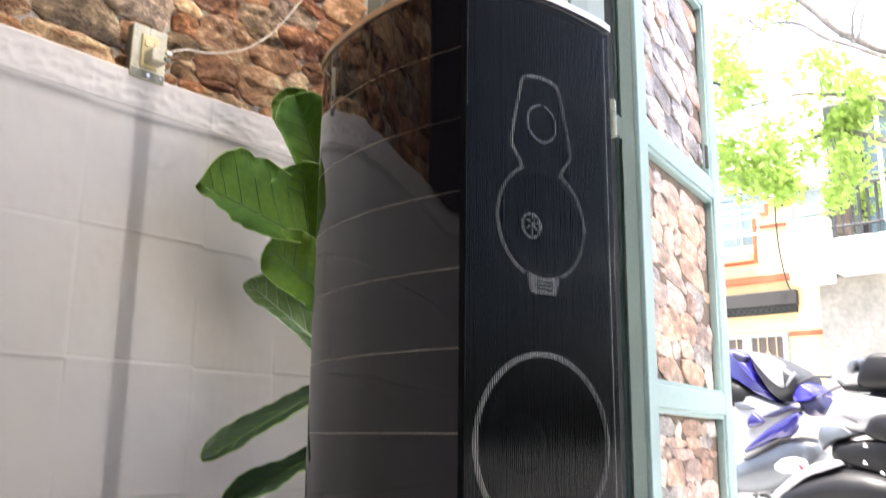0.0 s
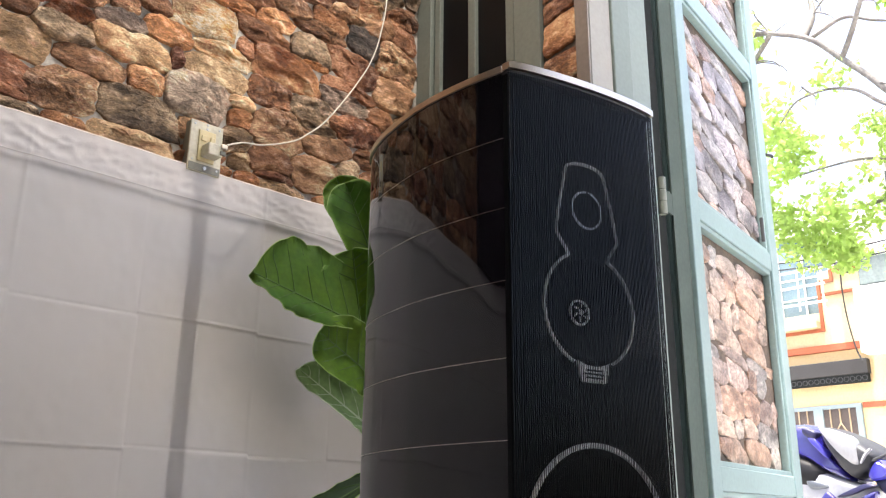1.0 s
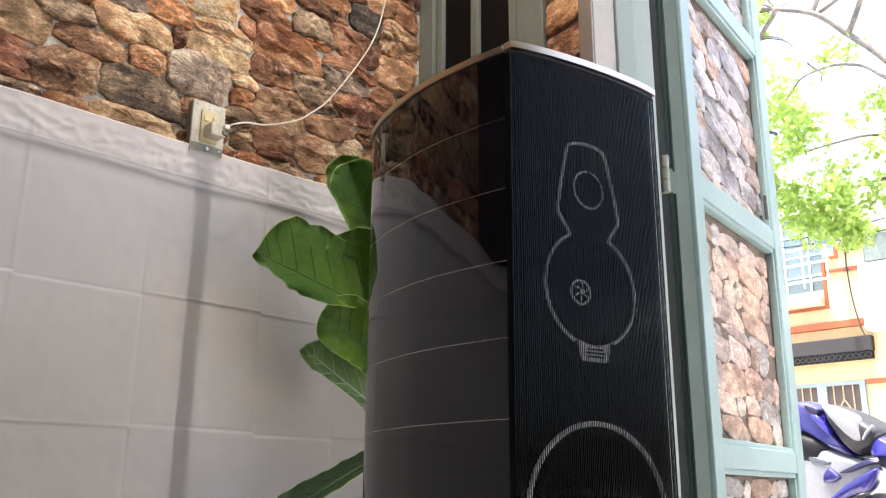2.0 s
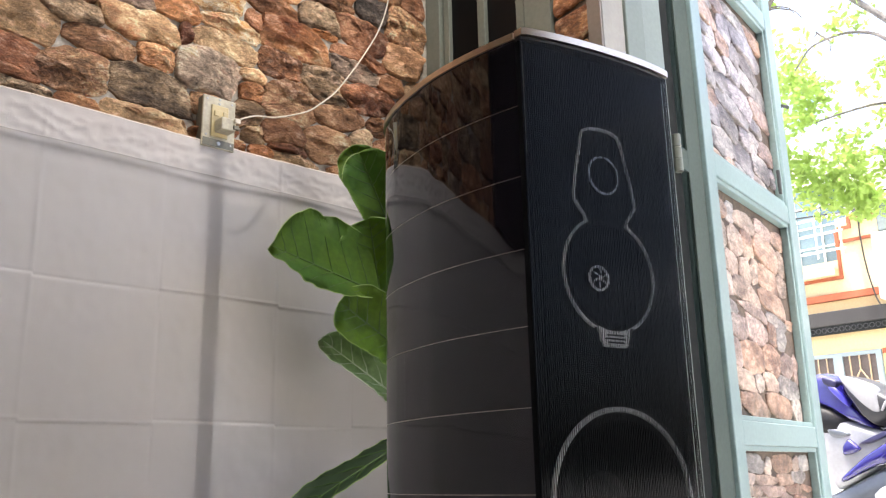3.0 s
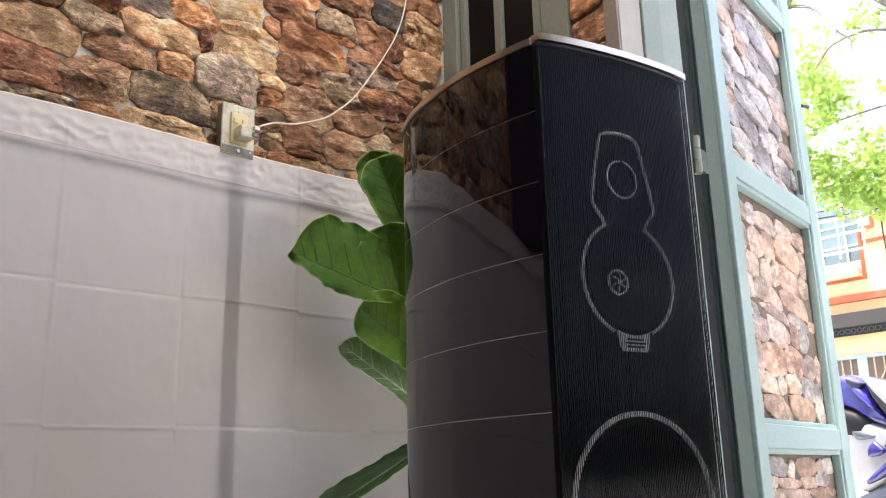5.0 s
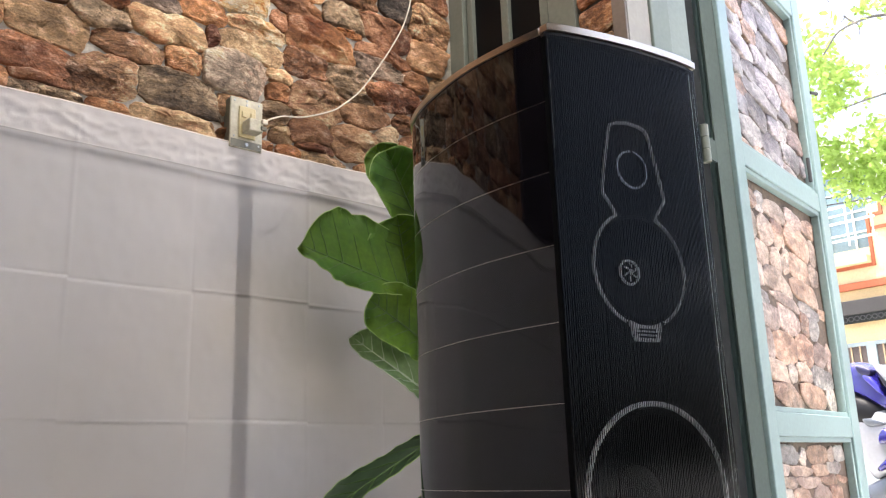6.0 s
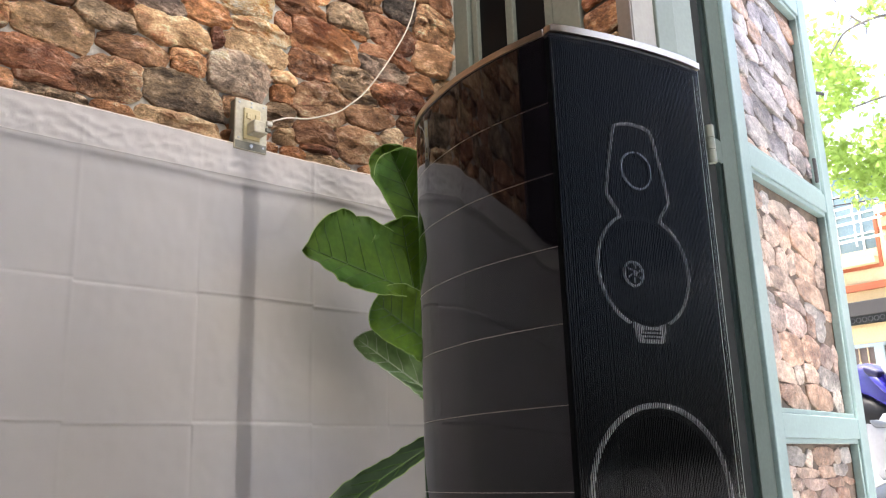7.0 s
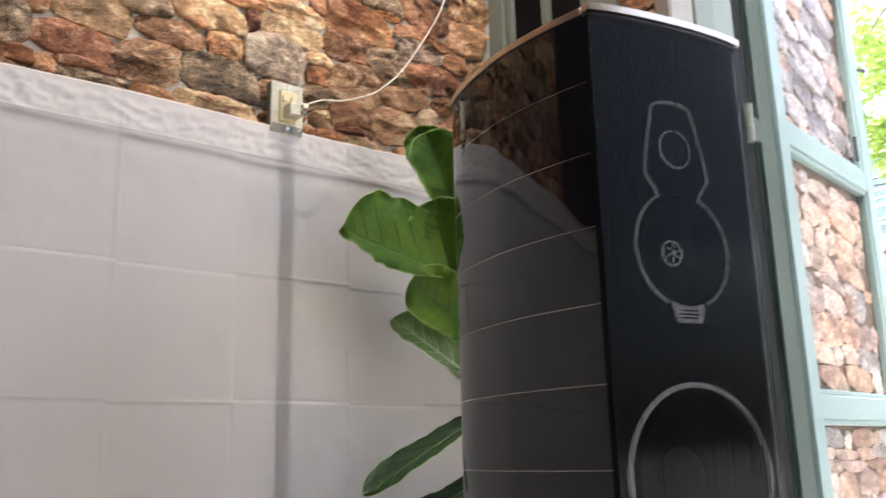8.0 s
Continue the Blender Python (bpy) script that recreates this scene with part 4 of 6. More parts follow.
def loudspeaker():
    ob = thing("floorstanding_speaker", "tall gloss dark brown floorstanding speaker with a string grille", "speaker", pose(0.9804, 0.6853, -0.0024, 0, 0, -12.0))
    top, low = 1.1925, 0.07
    part("cabinet", prism(speaker_outline(), low, top, open_end=True), LACQUER, ob, "high-gloss dark brown lacquered wood", 40)
    part("plinth", prism([(x * 1.16, (y - 0.22) * 1.10 + 0.22) for x, y in speaker_outline()], 0.035, low - 0.004), BLACK_GLOSS, ob, "gloss black plinth", 40)
    for x in (-0.17, 0.17):
        for y in (0.0, 0.43):
            part("spike_foot", lathe([(0, 0.0024), (0.018, 0.0024), (0.022, 0.006), (0.008, 0.014), (0.012, 0.036), (0, 0.036)], pose(x * (0.7 if y else 1), y, 0), 16), SATIN, ob, "satin metal foot", 40)
    # top edge: the cabinet's metal plate and the separate front bar of the grille
    rim = speaker_outline(-0.003)
    part("top_plate", prism(rim, top, top + 0.010), SATIN, ob, "satin metal top edge", 40)
    part("top_panel", prism(speaker_outline(0.014, front=0.03), top + 0.010, top + 0.012), LACQUER, ob, smooth=40)
    bow = lambda x: -0.003 - 0.014 * (1 - 0.80 * (x / 0.1435) ** 2 - 0.20 * (x / 0.1435) ** 8)
    xs = [-0.1435 + 0.287 * k / 24 for k in range(25)]
    for name, z0, z1 in (("grille_bar", top + 0.0005, top + 0.0105), ("lower_grille_bar", 0.085, 0.10)):
        lip = [(x, bow(x) - 0.002) for x in xs] + [(x, 0.009) for x in reversed(xs)]
        lip = [(max(x, -0.1405), y) for x, y in lip]
        lip[0] = (lip[0][0] + 0.002, lip[0][1])
        part(name, prism(lip, z0, z1), SATIN, ob, "bowed satin metal bar", 30)
    for z0, z1 in ((top - 0.005, top - 0.001),):
        lip = [(x * 0.975, bow(x) + 0.002) for x in xs] + [(x * 0.975, 0.009) for x in reversed(xs)]
        part("string_holder", prism(lip, z0, z1), RUBBER, ob, "black string holder", 30)
    # baffle behind the strings
    part("baffle", pierced_panel(0.1315, low + 0.002, top - 0.002, [(0.298, 0.1146), (0.565, 0.1146), (0.866, 0.0785)]), LEATHER, ob, "black leather front panel").location.y = 0.0035
    part("edge_column", box((-0.1372, 0.0032, 0.10), (-0.1316, 0.014, top - 0.003), 0.0015), LEATHER, ob, "black leather edge")
    for x in (0.1325,):
        part("edge_column", lathe([(0, 0.10), (0.005, 0.10), (0.005, top - 0.003), (0, top - 0.003)], pose(x, 0.0085, 0), 18), EDGE_METAL, ob, "dark polished metal edge", 40)
    # metal inlay lines round the sides
    for z in (0.176, 0.276, 0.376, 0.477, 0.578, 0.6835, 0.7865, 0.889, 0.990, 1.092):
        n = len(speaker_outline())
        line = speaker_outline(-0.0004)
        bm = bmesh.new()
        lo = [bm.verts.new((x, y, z - 0.0003)) for x, y in line]
        hi = [bm.verts.new((x, y, z + 0.0003)) for x, y in line]
        for k in range(n - 1):
            bm.faces.new((lo[k], lo[k + 1], hi[k + 1], hi[k]))
        part("inlay_line", bm, SATIN, ob, "thin pale metal inlay")
    # drivers: tweeter and midrange share one silver outline
    front_y = 0.0032
    face = lambda x, z: pose(x, front_y, z, 90, 0, 0)
    arc = [(0.0812 * math.sin(t), 0.866 - 0.0812 * math.cos(t)) for t in (radians(a) for a in range(24, 155, 5))]
    upper = [(0.0372, 0.9395), (0.0385, 0.946), (0.0445, 0.953), (0.0555, 0.968), (0.0565, 0.974), (0.050, 1.010), (0.0365, 1.066), (0.0325, 1.0735), (0.020, 1.0785), (0.0, 1.0805)]
    right = arc + upper
    edge = right + [(-x, z) for x, z in reversed(right[:-1])]
    trim = part("driver_trim", ribbon([(x, z) for x, z in edge], 0.0042, 0.004, closed=False), SILVER, ob, "silver outline round the upper drivers", 50)
    trim.location.y = front_y
    part("badge", badge_shape(), SILVER, ob, "silver maker's plate").location.y = front_y
    for z, wid in ((0.7815, 0.030), (0.7765, 0.036), (0.7715, 0.030)):
        part("badge_mark", box((-wid / 2, front_y - 0.0052, z - 0.0011), (wid / 2, front_y - 0.0042, z + 0.0011)), RUBBER, ob, "dark bar of lettering")
    tw = part("tweeter", lathe([(0.0, -0.004), (0.014, -0.006), (0.020, -0.003), (0.0225, 0.001), (0.0225, 0.003), (0.026, 0.0035), (0.0285, 0.002), (0.0285, 0.0)], face(0, 1.010), 36), CONE, ob, "black soft-dome tweeter", 40)
    part("ring", lathe([(0.0252, 0.002), (0.0258, 0.0042), (0.0282, 0.0042), (0.0288, 0.002)], face(0, 1.010), 40), DULL_STEEL, tw, "bright tweeter ring", 40)
    part("bridge", tube(smooth_path([(0, front_y - 0.003, 1.040), (0.002, front_y - 0.008, 1.022), (0, front_y - 0.009, 1.010), (0, front_y - 0.004, 0.985)], 4), 0.0022, 8), BLACK_GLOSS, tw, "slim bridge over the dome", 60)
    mid = part("midrange_cone", lathe([(0.018, -0.030), (0.060, -0.008), (0.066, -0.002), (0.071, 0.002), (0.076, 0.001), (0.078, 0.0)], face(0, 0.866), 48), CONE, ob, "black midrange cone", 40)
    part("phase_plug", lathe([(0.0, -0.017), (0.008, -0.018), (0.0135, -0.0205), (0.0150, -0.0225), (0.0185, -0.026), (0.0185, -0.032)], face(0, 0.866), 28), CONE, mid, "dark centre cap", 20)
    part("cap_ring", lathe([(0.0152, -0.021), (0.0160, -0.0185), (0.0178, -0.0185), (0.0188, -0.0215)], face(0, 0.866), 32), SILVER, mid, "bright ring of the centre cap", 40)
    part("cap_dot", lathe([(0.0, -0.0145), (0.003, -0.0150), (0.0046, -0.0172)], face(0, 0.866), 16), SILVER, mid, "bright dot of the centre cap", 40)
    for k in range(6):
        a = radians(60 * k + 15)
        part("cap_spoke", tube([(0.0065 * math.cos(a), front_y + 0.0170, 0.866 + 0.0065 * math.sin(a)), (0.0135 * math.cos(a + 0.25), front_y + 0.0185, 0.866 + 0.0135 * math.sin(a + 0.25))], 0.0013, 6), SILVER, mid, "bright spoke of the centre cap", 60)
    for z in (0.565, 0.298):
        wf = part("woofer_cone", lathe([(0.0, -0.026), (0.022, -0.028), (0.036, -0.034), (0.040, -0.040), (0.090, -0.012), (0.096, -0.003), (0.104, 0.003), (0.112, 0.002), (0.114, 0.0)], face(0, z), 56), CONE, ob, "black woofer cone", 35)
        part("trim_ring", lathe([(0.1148, 0.0), (0.1156, 0.0035), (0.1185, 0.0042), (0.1212, 0.0035), (0.122, 0.0)], face(0, z), 72), SILVER, wf, "silver woofer ring", 40)
    # the strings, each one stretched from bar to bar
    count = 93
    cord = mesh_of("string", lathe([(0.00072, 0.0), (0.00072, 1.097)], Matrix(), 8), STRING, 70)
    rng = random.Random(3)
    thin = mesh_of("string", lathe([(0.00063, 0.0), (0.00063, 1.097)], Matrix(), 8), STRING, 70)
    for k in range(count):
        x = -0.1372 + 0.2792 * k / (count - 1) + rng.uniform(-0.00034, 0.00034)
        st = new("string", cord if rng.random() < 0.6 else thin)
        st.parent = ob
        st.location = (x, bow(x) + 0.003, 0.094)


def pierced_panel(half, z0, z1, holes, sides=48):
    """A flat front in the plane y = 0 with round holes (height, radius) on its middle line."""
    bm = bmesh.new()
    cuts = [z0]
    for (a, ra), (b, rb) in zip(holes, holes[1:]):
        cuts.append((a + ra + b - rb) / 2)
    cuts.append(z1)
    for (z, r), lo, hi in zip(holes, cuts, cuts[1:]):
        inner, outer, back = [], [], []
        for s in range(sides):
            t = 2 * math.pi * s / sides
            c, q = math.cos(t), math.sin(t)
            inner.append(bm.verts.new((r * c, 0, z + r * q)))
            back.append(bm.verts.new((r * c, 0.05, z + r * q)))
            reach = min(half / max(abs(c), 1e-6), ((hi - z) if q > 0 else (z - lo)) / max(abs(q), 1e-6))
            outer.append((reach * c, z + reach * q))
        corner = [(half, hi), (-half, hi), (-half, lo), (half, lo)]
        for x, y in corner:
            k = min(range(sides), key=lambda n: (outer[n][0] - x) ** 2 + (outer[n][1] - y) ** 2)
            outer[k] = (x, y)
        outer = [bm.verts.new((x, 0, y)) for x, y in outer]
        for s in range(sides):
            e = (s + 1) % sides
            bm.faces.new((inner[s], inner[e], outer[e], outer[s]))
            bm.faces.new((inner[s], inner[e], back[e], back[s]))
    bmesh.ops.remove_doubles(bm, verts=bm.verts, dist=0.0005)
    return bm


def badge_shape():
    bm = bmesh.new()
    pts = [(-0.0285, 0.793), (-0.026, 0.780), (-0.0225, 0.768), (-0.0195, 0.7655), (0.0195, 0.7655), (0.0225, 0.768), (0.026, 0.780), (0.0285, 0.793), (0.015, 0.7885), (0.0, 0.787), (-0.015, 0.7885)]
    a = [bm.verts.new((x, 0.0, z)) for x, z in pts]
    b = [bm.verts.new((x, -0.0042, z)) for x, z in pts]
    for k in range(len(pts)):
        bm.faces.new((a[k], a[(k + 1) % len(pts)], b[(k + 1) % len(pts)], b[k]))
    bm.faces.new(b)
    return bm


loudspeaker()


# ---- the fig plant behind the loudspeaker ----
def fig_leaf(parent, base, tip, facing, width, cup=0.25, droop=0.0, pale=False, wave=0.019, dark_green=False, upper=1.0, notch=0.03):
    """A fiddle-shaped leaf from its stalk to its tip; facing: where its upper side looks; upper: how far one half is wider than the other; notch: how deep the blunt tip is cut in."""
    base, tip = Vector(base), Vector(tip)
    along = tip - base
    length = along.length
    along.normalize()
    side = along.cross(Vector(facing)).normalized()
    up = side.cross(along).normalized()
    shape = [(0.0, 0.08), (0.04, 0.36), (0.12, 0.60), (0.24, 0.76), (0.37, 0.86), (0.50, 0.93), (0.62, 0.98), (0.72, 0.99), (0.81, 0.88), (0.88, 0.71), (0.935, 0.50), (0.975, 0.27), (1.0, 0.05)]
    half_of = lambda q: width / 2 * (upper if q > 0 else 2 - upper)
    ruffle = lambda s, q: wave * abs(q) ** 1.5 * (1.6 * noise.noise((s * 3.6 + seed, q * 1.2, seed)) + 0.5 * noise.noise((s * 10 + seed, q * 2, seed))) + 0.0016 * math.sin(s * 48 + abs(q) * 9) * abs(q)
    outline = lambda s, q: (1 + 0.10 * q * q * noise.noise((s * 6.5 + seed, 3 * (q > 0), seed))) * (1 + (upper - 1) * (1.25 - 1.6 * s) if q > 0 else 1)
    bm = bmesh.new()
    seed = base.x * 37 + base.z * 11
    grid = []
    across = [-1, -0.8, -0.6, -0.4, -0.2, -0.05, 0.05, 0.2, 0.4, 0.6, 0.8, 1]
    line = [(p.x, p.y) for p in smooth_path([(a, b, 0) for a, b in shape], 3)]
    for s, half in line:
        row = []
        for q in across:
            w = q * half * half_of(q) * outline(s, q)
            rise = cup * abs(q) ** 1.5 * half * width * 0.5 - droop * s * s * length - (0.003 if abs(q) < 0.1 else 0)
            rise += ruffle(s, q)
            row.append(bm.verts.new(base + along * (s * length + notch * abs(q) * half * width * s * s) + side * w + up * rise))
        grid.append(row)
    for a, b in zip(grid, grid[1:]):
        for k in range(len(across) - 1):
            bm.faces.new((a[k], a[k + 1], b[k + 1], b[k]))
    spots = [(r[0].co.copy(), r[-1].co.copy()) for r in grid]
    bmesh.ops.solidify(bm, geom=list(bm.faces), thickness=0.0008)
    ob = part("leaf", bm, LEAF_PALE if pale else LEAF_DARK if dark_green else LEAF, parent, "paler green leaf" if pale else "", 60)
    # midrib and side veins
    def spot(s, q):
        n = min(int(s * (len(line) - 1)), len(line) - 2)
        f = s * (len(line) - 1) - n
        half = line[n][1] * (1 - f) + line[n + 1][1] * f
        sv = line[n][0] * (1 - f) + line[n + 1][0] * f
        rise = cup * abs(q) ** 1.5 * half * width * 0.5 - droop * sv * sv * length + 0.0004
        rise += ruffle(sv, q) - 0.003 * math.exp(-(q / 0.08) ** 2)
        return base + along * (sv * length + notch * abs(q) * half * width * sv * sv) + side * (q * half * half_of(q) * outline(sv, q)) + up * rise
    veins = bmesh.new()
    add_tube(veins, [spot(s / 12, 0) for s in range(12)], [0.0026 * (1 - s / 15) for s in range(12)], 6)
    for s in (0.14, 0.26, 0.38, 0.50, 0.62, 0.74):
        for d in (-1, 1):
            add_tube(veins, [spot(min(0.97, s + 0.16 * q), d * q) for q in (0.0, 0.25, 0.5, 0.75, 0.92)], [0.0013, 0.0011, 0.0009, 0.0007, 0.0004], 5)
    part("vein", veins, PALE_VEIN if pale else LEAF_VEIN, ob, "raised vein", 60)
    edge = [r[0] for r in spots] + [r[1] for r in reversed(spots)]
    part("leaf_edge", tube(edge, 0.0010, 5), PALE_VEIN if pale else LEAF_RIM, ob, "paler leaf edge", 60)
    return ob


def fig_plant():
    ob = thing("fiddle_leaf_fig", "fiddle-leaf fig with large green leaves behind the speaker", "plant", pose(1.30, 1.40, 0.0))
    pot = part("pot", lathe([(0, 0.0), (0.12, 0.0), (0.13, 0.01), (0.155, 0.28), (0.165, 0.29), (0.165, 0.30), (0.150, 0.30), (0.142, 0.26), (0, 0.26)], Matrix(), 40), POT, ob, "white glazed pot", 40)
    part("soil", lathe([(0.141, 0.262), (0.08, 0.268), (0, 0.270)], Matrix(), 24), SOIL, ob, "dark soil")
    trunk = [(0, 0, 0.26), (0.012, 0.0, 0.5), (-0.005, 0.01, 0.75), (0.008, 0.005, 1.0), (0.0, 0.0, 1.20), (-0.01, 0.005, 1.30)]
    part("trunk", tube(smooth_path(trunk, 6), [0.012 - 0.006 * k / 30 for k in range(31)], 10), BARK, ob, smooth=60)
    # stalk end, tip, facing, width, cup, droop, pale, wider half, notch; relative to the pot
    leaves = [
        ((-0.020, 0.09, 1.140), (-0.124, 0.09, 1.324), (-0.62, -0.75, 0.15), 0.128, 0.42, 0.0, False, 1.0, 0.22),
        ((-0.020, 0.13, 1.175), (-0.112, 0.14, 1.357), (-0.55, -0.80, 0.1), 0.110, 0.35, 0.0, False, 1.0, 0.10),
        ((-0.085, 0.07, 0.998), (-0.350, 0.09, 1.069), (-0.50, -0.75, 0.38), 0.178, 0.20, 0.01, False, 1.36, 0.03),
        ((-0.070, 0.08, 0.985), (-0.108, 0.075, 1.166), (-0.62, -0.74, 0.20), 0.150, 0.25, 0.0, False, 1.0, 0.05),
        ((0.004, 0.07, 0.862), (-0.188, 0.07, 0.965), (-0.62, -0.75, 0.22), 0.140, 0.24, 0.02, False, 1.06, 0.16),
        ((-0.015, 0.10, 0.890), (-0.050, 0.10, 1.048), (-0.60, -0.78, 0.15), 0.115, 0.25, 0.0, False, 1.0, 0.05),
        ((0.010, 0.10, 0.765), (-0.196, 0.12, 0.893), (-0.60, -0.60, 0.50), 0.098, 0.22, 0.03, True, 1.15, 0.03),
        ((0.02, 0.04, 0.705), (-0.300, 0.10, 0.535), (-0.45, -0.18, 0.80), 0.112, 0.12, 0.03, False, 1.0, 0.02),
        ((0.02, 0.04, 0.57), (-0.265, 0.08, 0.445), (-0.45, -0.15, 0.80), 0.105, 0.12, 0.03, False, 1.0, 0.02),
        ((0.0, 0.0, 0.86), (0.22, 0.06, 0.90), (0.2, -0.7, 0.6), 0.17, 0.25, 0.06, False, 1.0, 0.03),
        ((-0.01, -0.02, 1.15), (-0.075, -0.075, 0.98), (-0.95, -0.2, 0.1), 0.12, 0.3, 0.02, False, 1.0, 0.03),
    ]
    for base, tip, facing, width, cup, droop, pale, upper, notch in leaves:
        # The lowest leaves take the darker green and a flatter edge.
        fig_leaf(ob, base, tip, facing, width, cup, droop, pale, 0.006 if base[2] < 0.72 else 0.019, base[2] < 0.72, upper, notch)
        z = base[2] - 0.03
        part("stalk", tube(smooth_path([(0, 0.004, z), (base[0] * 0.6, base[1] * 0.6, z + 0.02), base], 4), 0.0032, 8), LEAF_VEIN, ob, smooth=60)


fig_plant()


# ---- lamps on the ceiling ----
def ceiling_lamp(x, y):
    ob = thing("ceiling_light", "long white batten lamp on the ceiling", "lamp", pose(x, y, ROOM_H))
    part("housing", box((-0.60, -0.055, -0.04), (0.60, 0.055, 0.0), 0.004), WHITE_PLASTIC, ob)
    part("diffuser", box((-0.58, -0.048, -0.062), (0.58, 0.048, -0.041), 0.008), CLEAR_LENS, ob, "frosted diffuser")


for lx, ly, _ in LAMPS:
    ceiling_lamp(lx, ly)

# ---- the street ----
structure("ground", box((FRONT_OUT + 0.002, -60, -0.30), (120, 80, -0.13)), ASPHALT, "worn grey street surface", "ground")
structure("pavement", box((FRONT_OUT + 0.001, -12, -0.129), (2.9, 20, -0.02), 0.004), FLOOR, "pale tiled strip of pavement before the shop", "pavement")


def window_unit(parent, y0, y1, z0, z1, x, bars_y, bars_z):
    """A window in a wall that faces -x: pane, frame and white grille bars."""
    win = part("window", box((x, y0, z0), (x + 0.03, y1, z1)), PANE, parent, "blue-grey window pane")
    for a, b, c, d in ((y0 - 0.05, y1 + 0.05, z0 - 0.05, z0), (y0 - 0.05, y1 + 0.05, z1, z1 + 0.05), (y0 - 0.05, y0, z0, z1), (y1, y1 + 0.05, z0, z1)):
        part("window_frame", box((x - 0.05, a, c), (x + 0.04, b, d)), WHITE_WALL, win, "white window frame")
    for k in range(1, bars_y + 1):
        y = y0 + (y1 - y0) * k / (bars_y + 1)
        part("bar", box((x - 0.06, y - 0.014, z0), (x - 0.02, y + 0.014, z1)), WHITE_WALL, win)
    for k in range(1, bars_z + 1):
        z = z0 + (z1 - z0) * k / (bars_z + 1)
        part("bar", box((x - 0.065, y0, z - 0.014), (x - 0.025, y1, z + 0.014)), WHITE_WALL, win)


def yellow_house():
    ob = thing("yellow_house", "yellow two-storey house with terracotta trim across the street", "house", pose(16.0, 0, 0))
    part("lower_wall", box((0.0, 5.05, -0.13), (0.3, 9.6, 3.52)), YELLOW, ob, "pale yellow painted wall")
    part("upper_wall", box((-0.02, 5.38, 3.62), (0.3, 6.15, 5.02)), LIGHT_YELLOW, ob, "ivory painted wall")
    part("balcony_front", box((-0.02, 6.152, 3.62), (0.3, 9.6, 4.26)), LIGHT_YELLOW, ob, "ivory painted balcony front")
    part("set_back_wall", box((0.9, 6.0, 3.6), (1.2, 9.6, 6.6)), WHITE_WALL, ob, "white set-back upper wall")
    part("side_wall", box((0.3, 5.05, -0.13), (6.0, 5.35, 5.0)), LIGHT_YELLOW, ob)
    part("roof", box((0.8, 5.9, 6.6), (6.2, 9.8, 6.75)), WHITE_WALL, ob, "flat white roof")
    part("band", box((-0.10, 5.36, 3.52), (0.3, 9.6, 3.645), 0.01), ORANGE, ob, "terracotta band between the storeys")
    # stepped trim round the balcony window
    for lo, hi in (((6.12, 3.90), (7.9, 3.96)), ((6.12, 3.96), (6.18, 4.83)), ((5.87, 4.80), (6.12, 4.86)), ((5.87, 4.86), (5.93, 5.03)), ((5.40, 4.98), (5.87, 5.04)), ((5.40, 4.555), (6.115, 4.61))):
        part("trim_strip", box((-0.055, lo[0], lo[1]), (-0.021, hi[0], hi[1])), ORANGE, ob, "terracotta strip")
    part("balcony_wall", box((-0.25, 6.18, 3.96), (-0.022, 7.9, 4.08)), LIGHT_YELLOW, ob)
    window_unit(ob, 6.25, 7.7, 4.35, 6.0, 0.84, 2, 3)
    for z in (4.42, 4.75, 5.05):
        part("rail", tube([(-0.22, 5.95, z), (-0.22, 7.9, z)], 0.022, 8), WHITE_WALL, ob, "white balcony rail", 60)
    for y in (6.0, 6.45, 6.9, 7.35):
        part("rail_post", tube([(-0.22, y, 4.30), (-0.22, y, 5.06)], 0.018, 8), WHITE_WALL, ob, smooth=60)
    # the awning box over the gate, with its fringe of iron loops
    part("awning", box((-0.16, 5.43, 3.06), (-0.001, 7.6, 3.32), 0.01), AWNING, ob, "grey-brown metal awning")
    part("awning_soffit", box((-0.14, 5.45, 2.92), (-0.02, 7.58, 3.058)), GAP_BLACK, ob, "dark underside of the awning")
    for k in range(20):
        y = 5.50 + 0.105 * k
        part("fringe", lathe([(0.036, -0.006), (0.047, -0.006), (0.047, 0.006), (0.036, 0.006), (0.036, -0.006)], pose(-0.15, y, 2.985, 0, 90, 0), 14), DARK_IRON, ob, "dark iron loop")
    # the gate below
    for y0, y1 in ((5.655, 5.755), (6.33, 6.50), (7.05, 7.15)):
        part("gate_post", box((-0.06, y0, -0.13), (-0.001, y1, 2.56), 0.005), GATE, ob, "grey-blue steel frame")
    part("gate_head", box((-0.055, 5.66, 2.50), (-0.002, 7.14, 2.57), 0.005), GATE, ob, "grey-blue steel frame")
    for y0, y1 in ((5.755, 6.33), (6.50, 7.05)):
        part("gate_pane", box((-0.02, y0, 1.0), (-0.006, y1, 2.50)), GATE_PANE, ob, "brown gate panel")
        part("gate_sheet", box((-0.03, y0, -0.03), (-0.004, y1, 1.0)), GATE, ob)
        mid = (y0 + y1) / 2
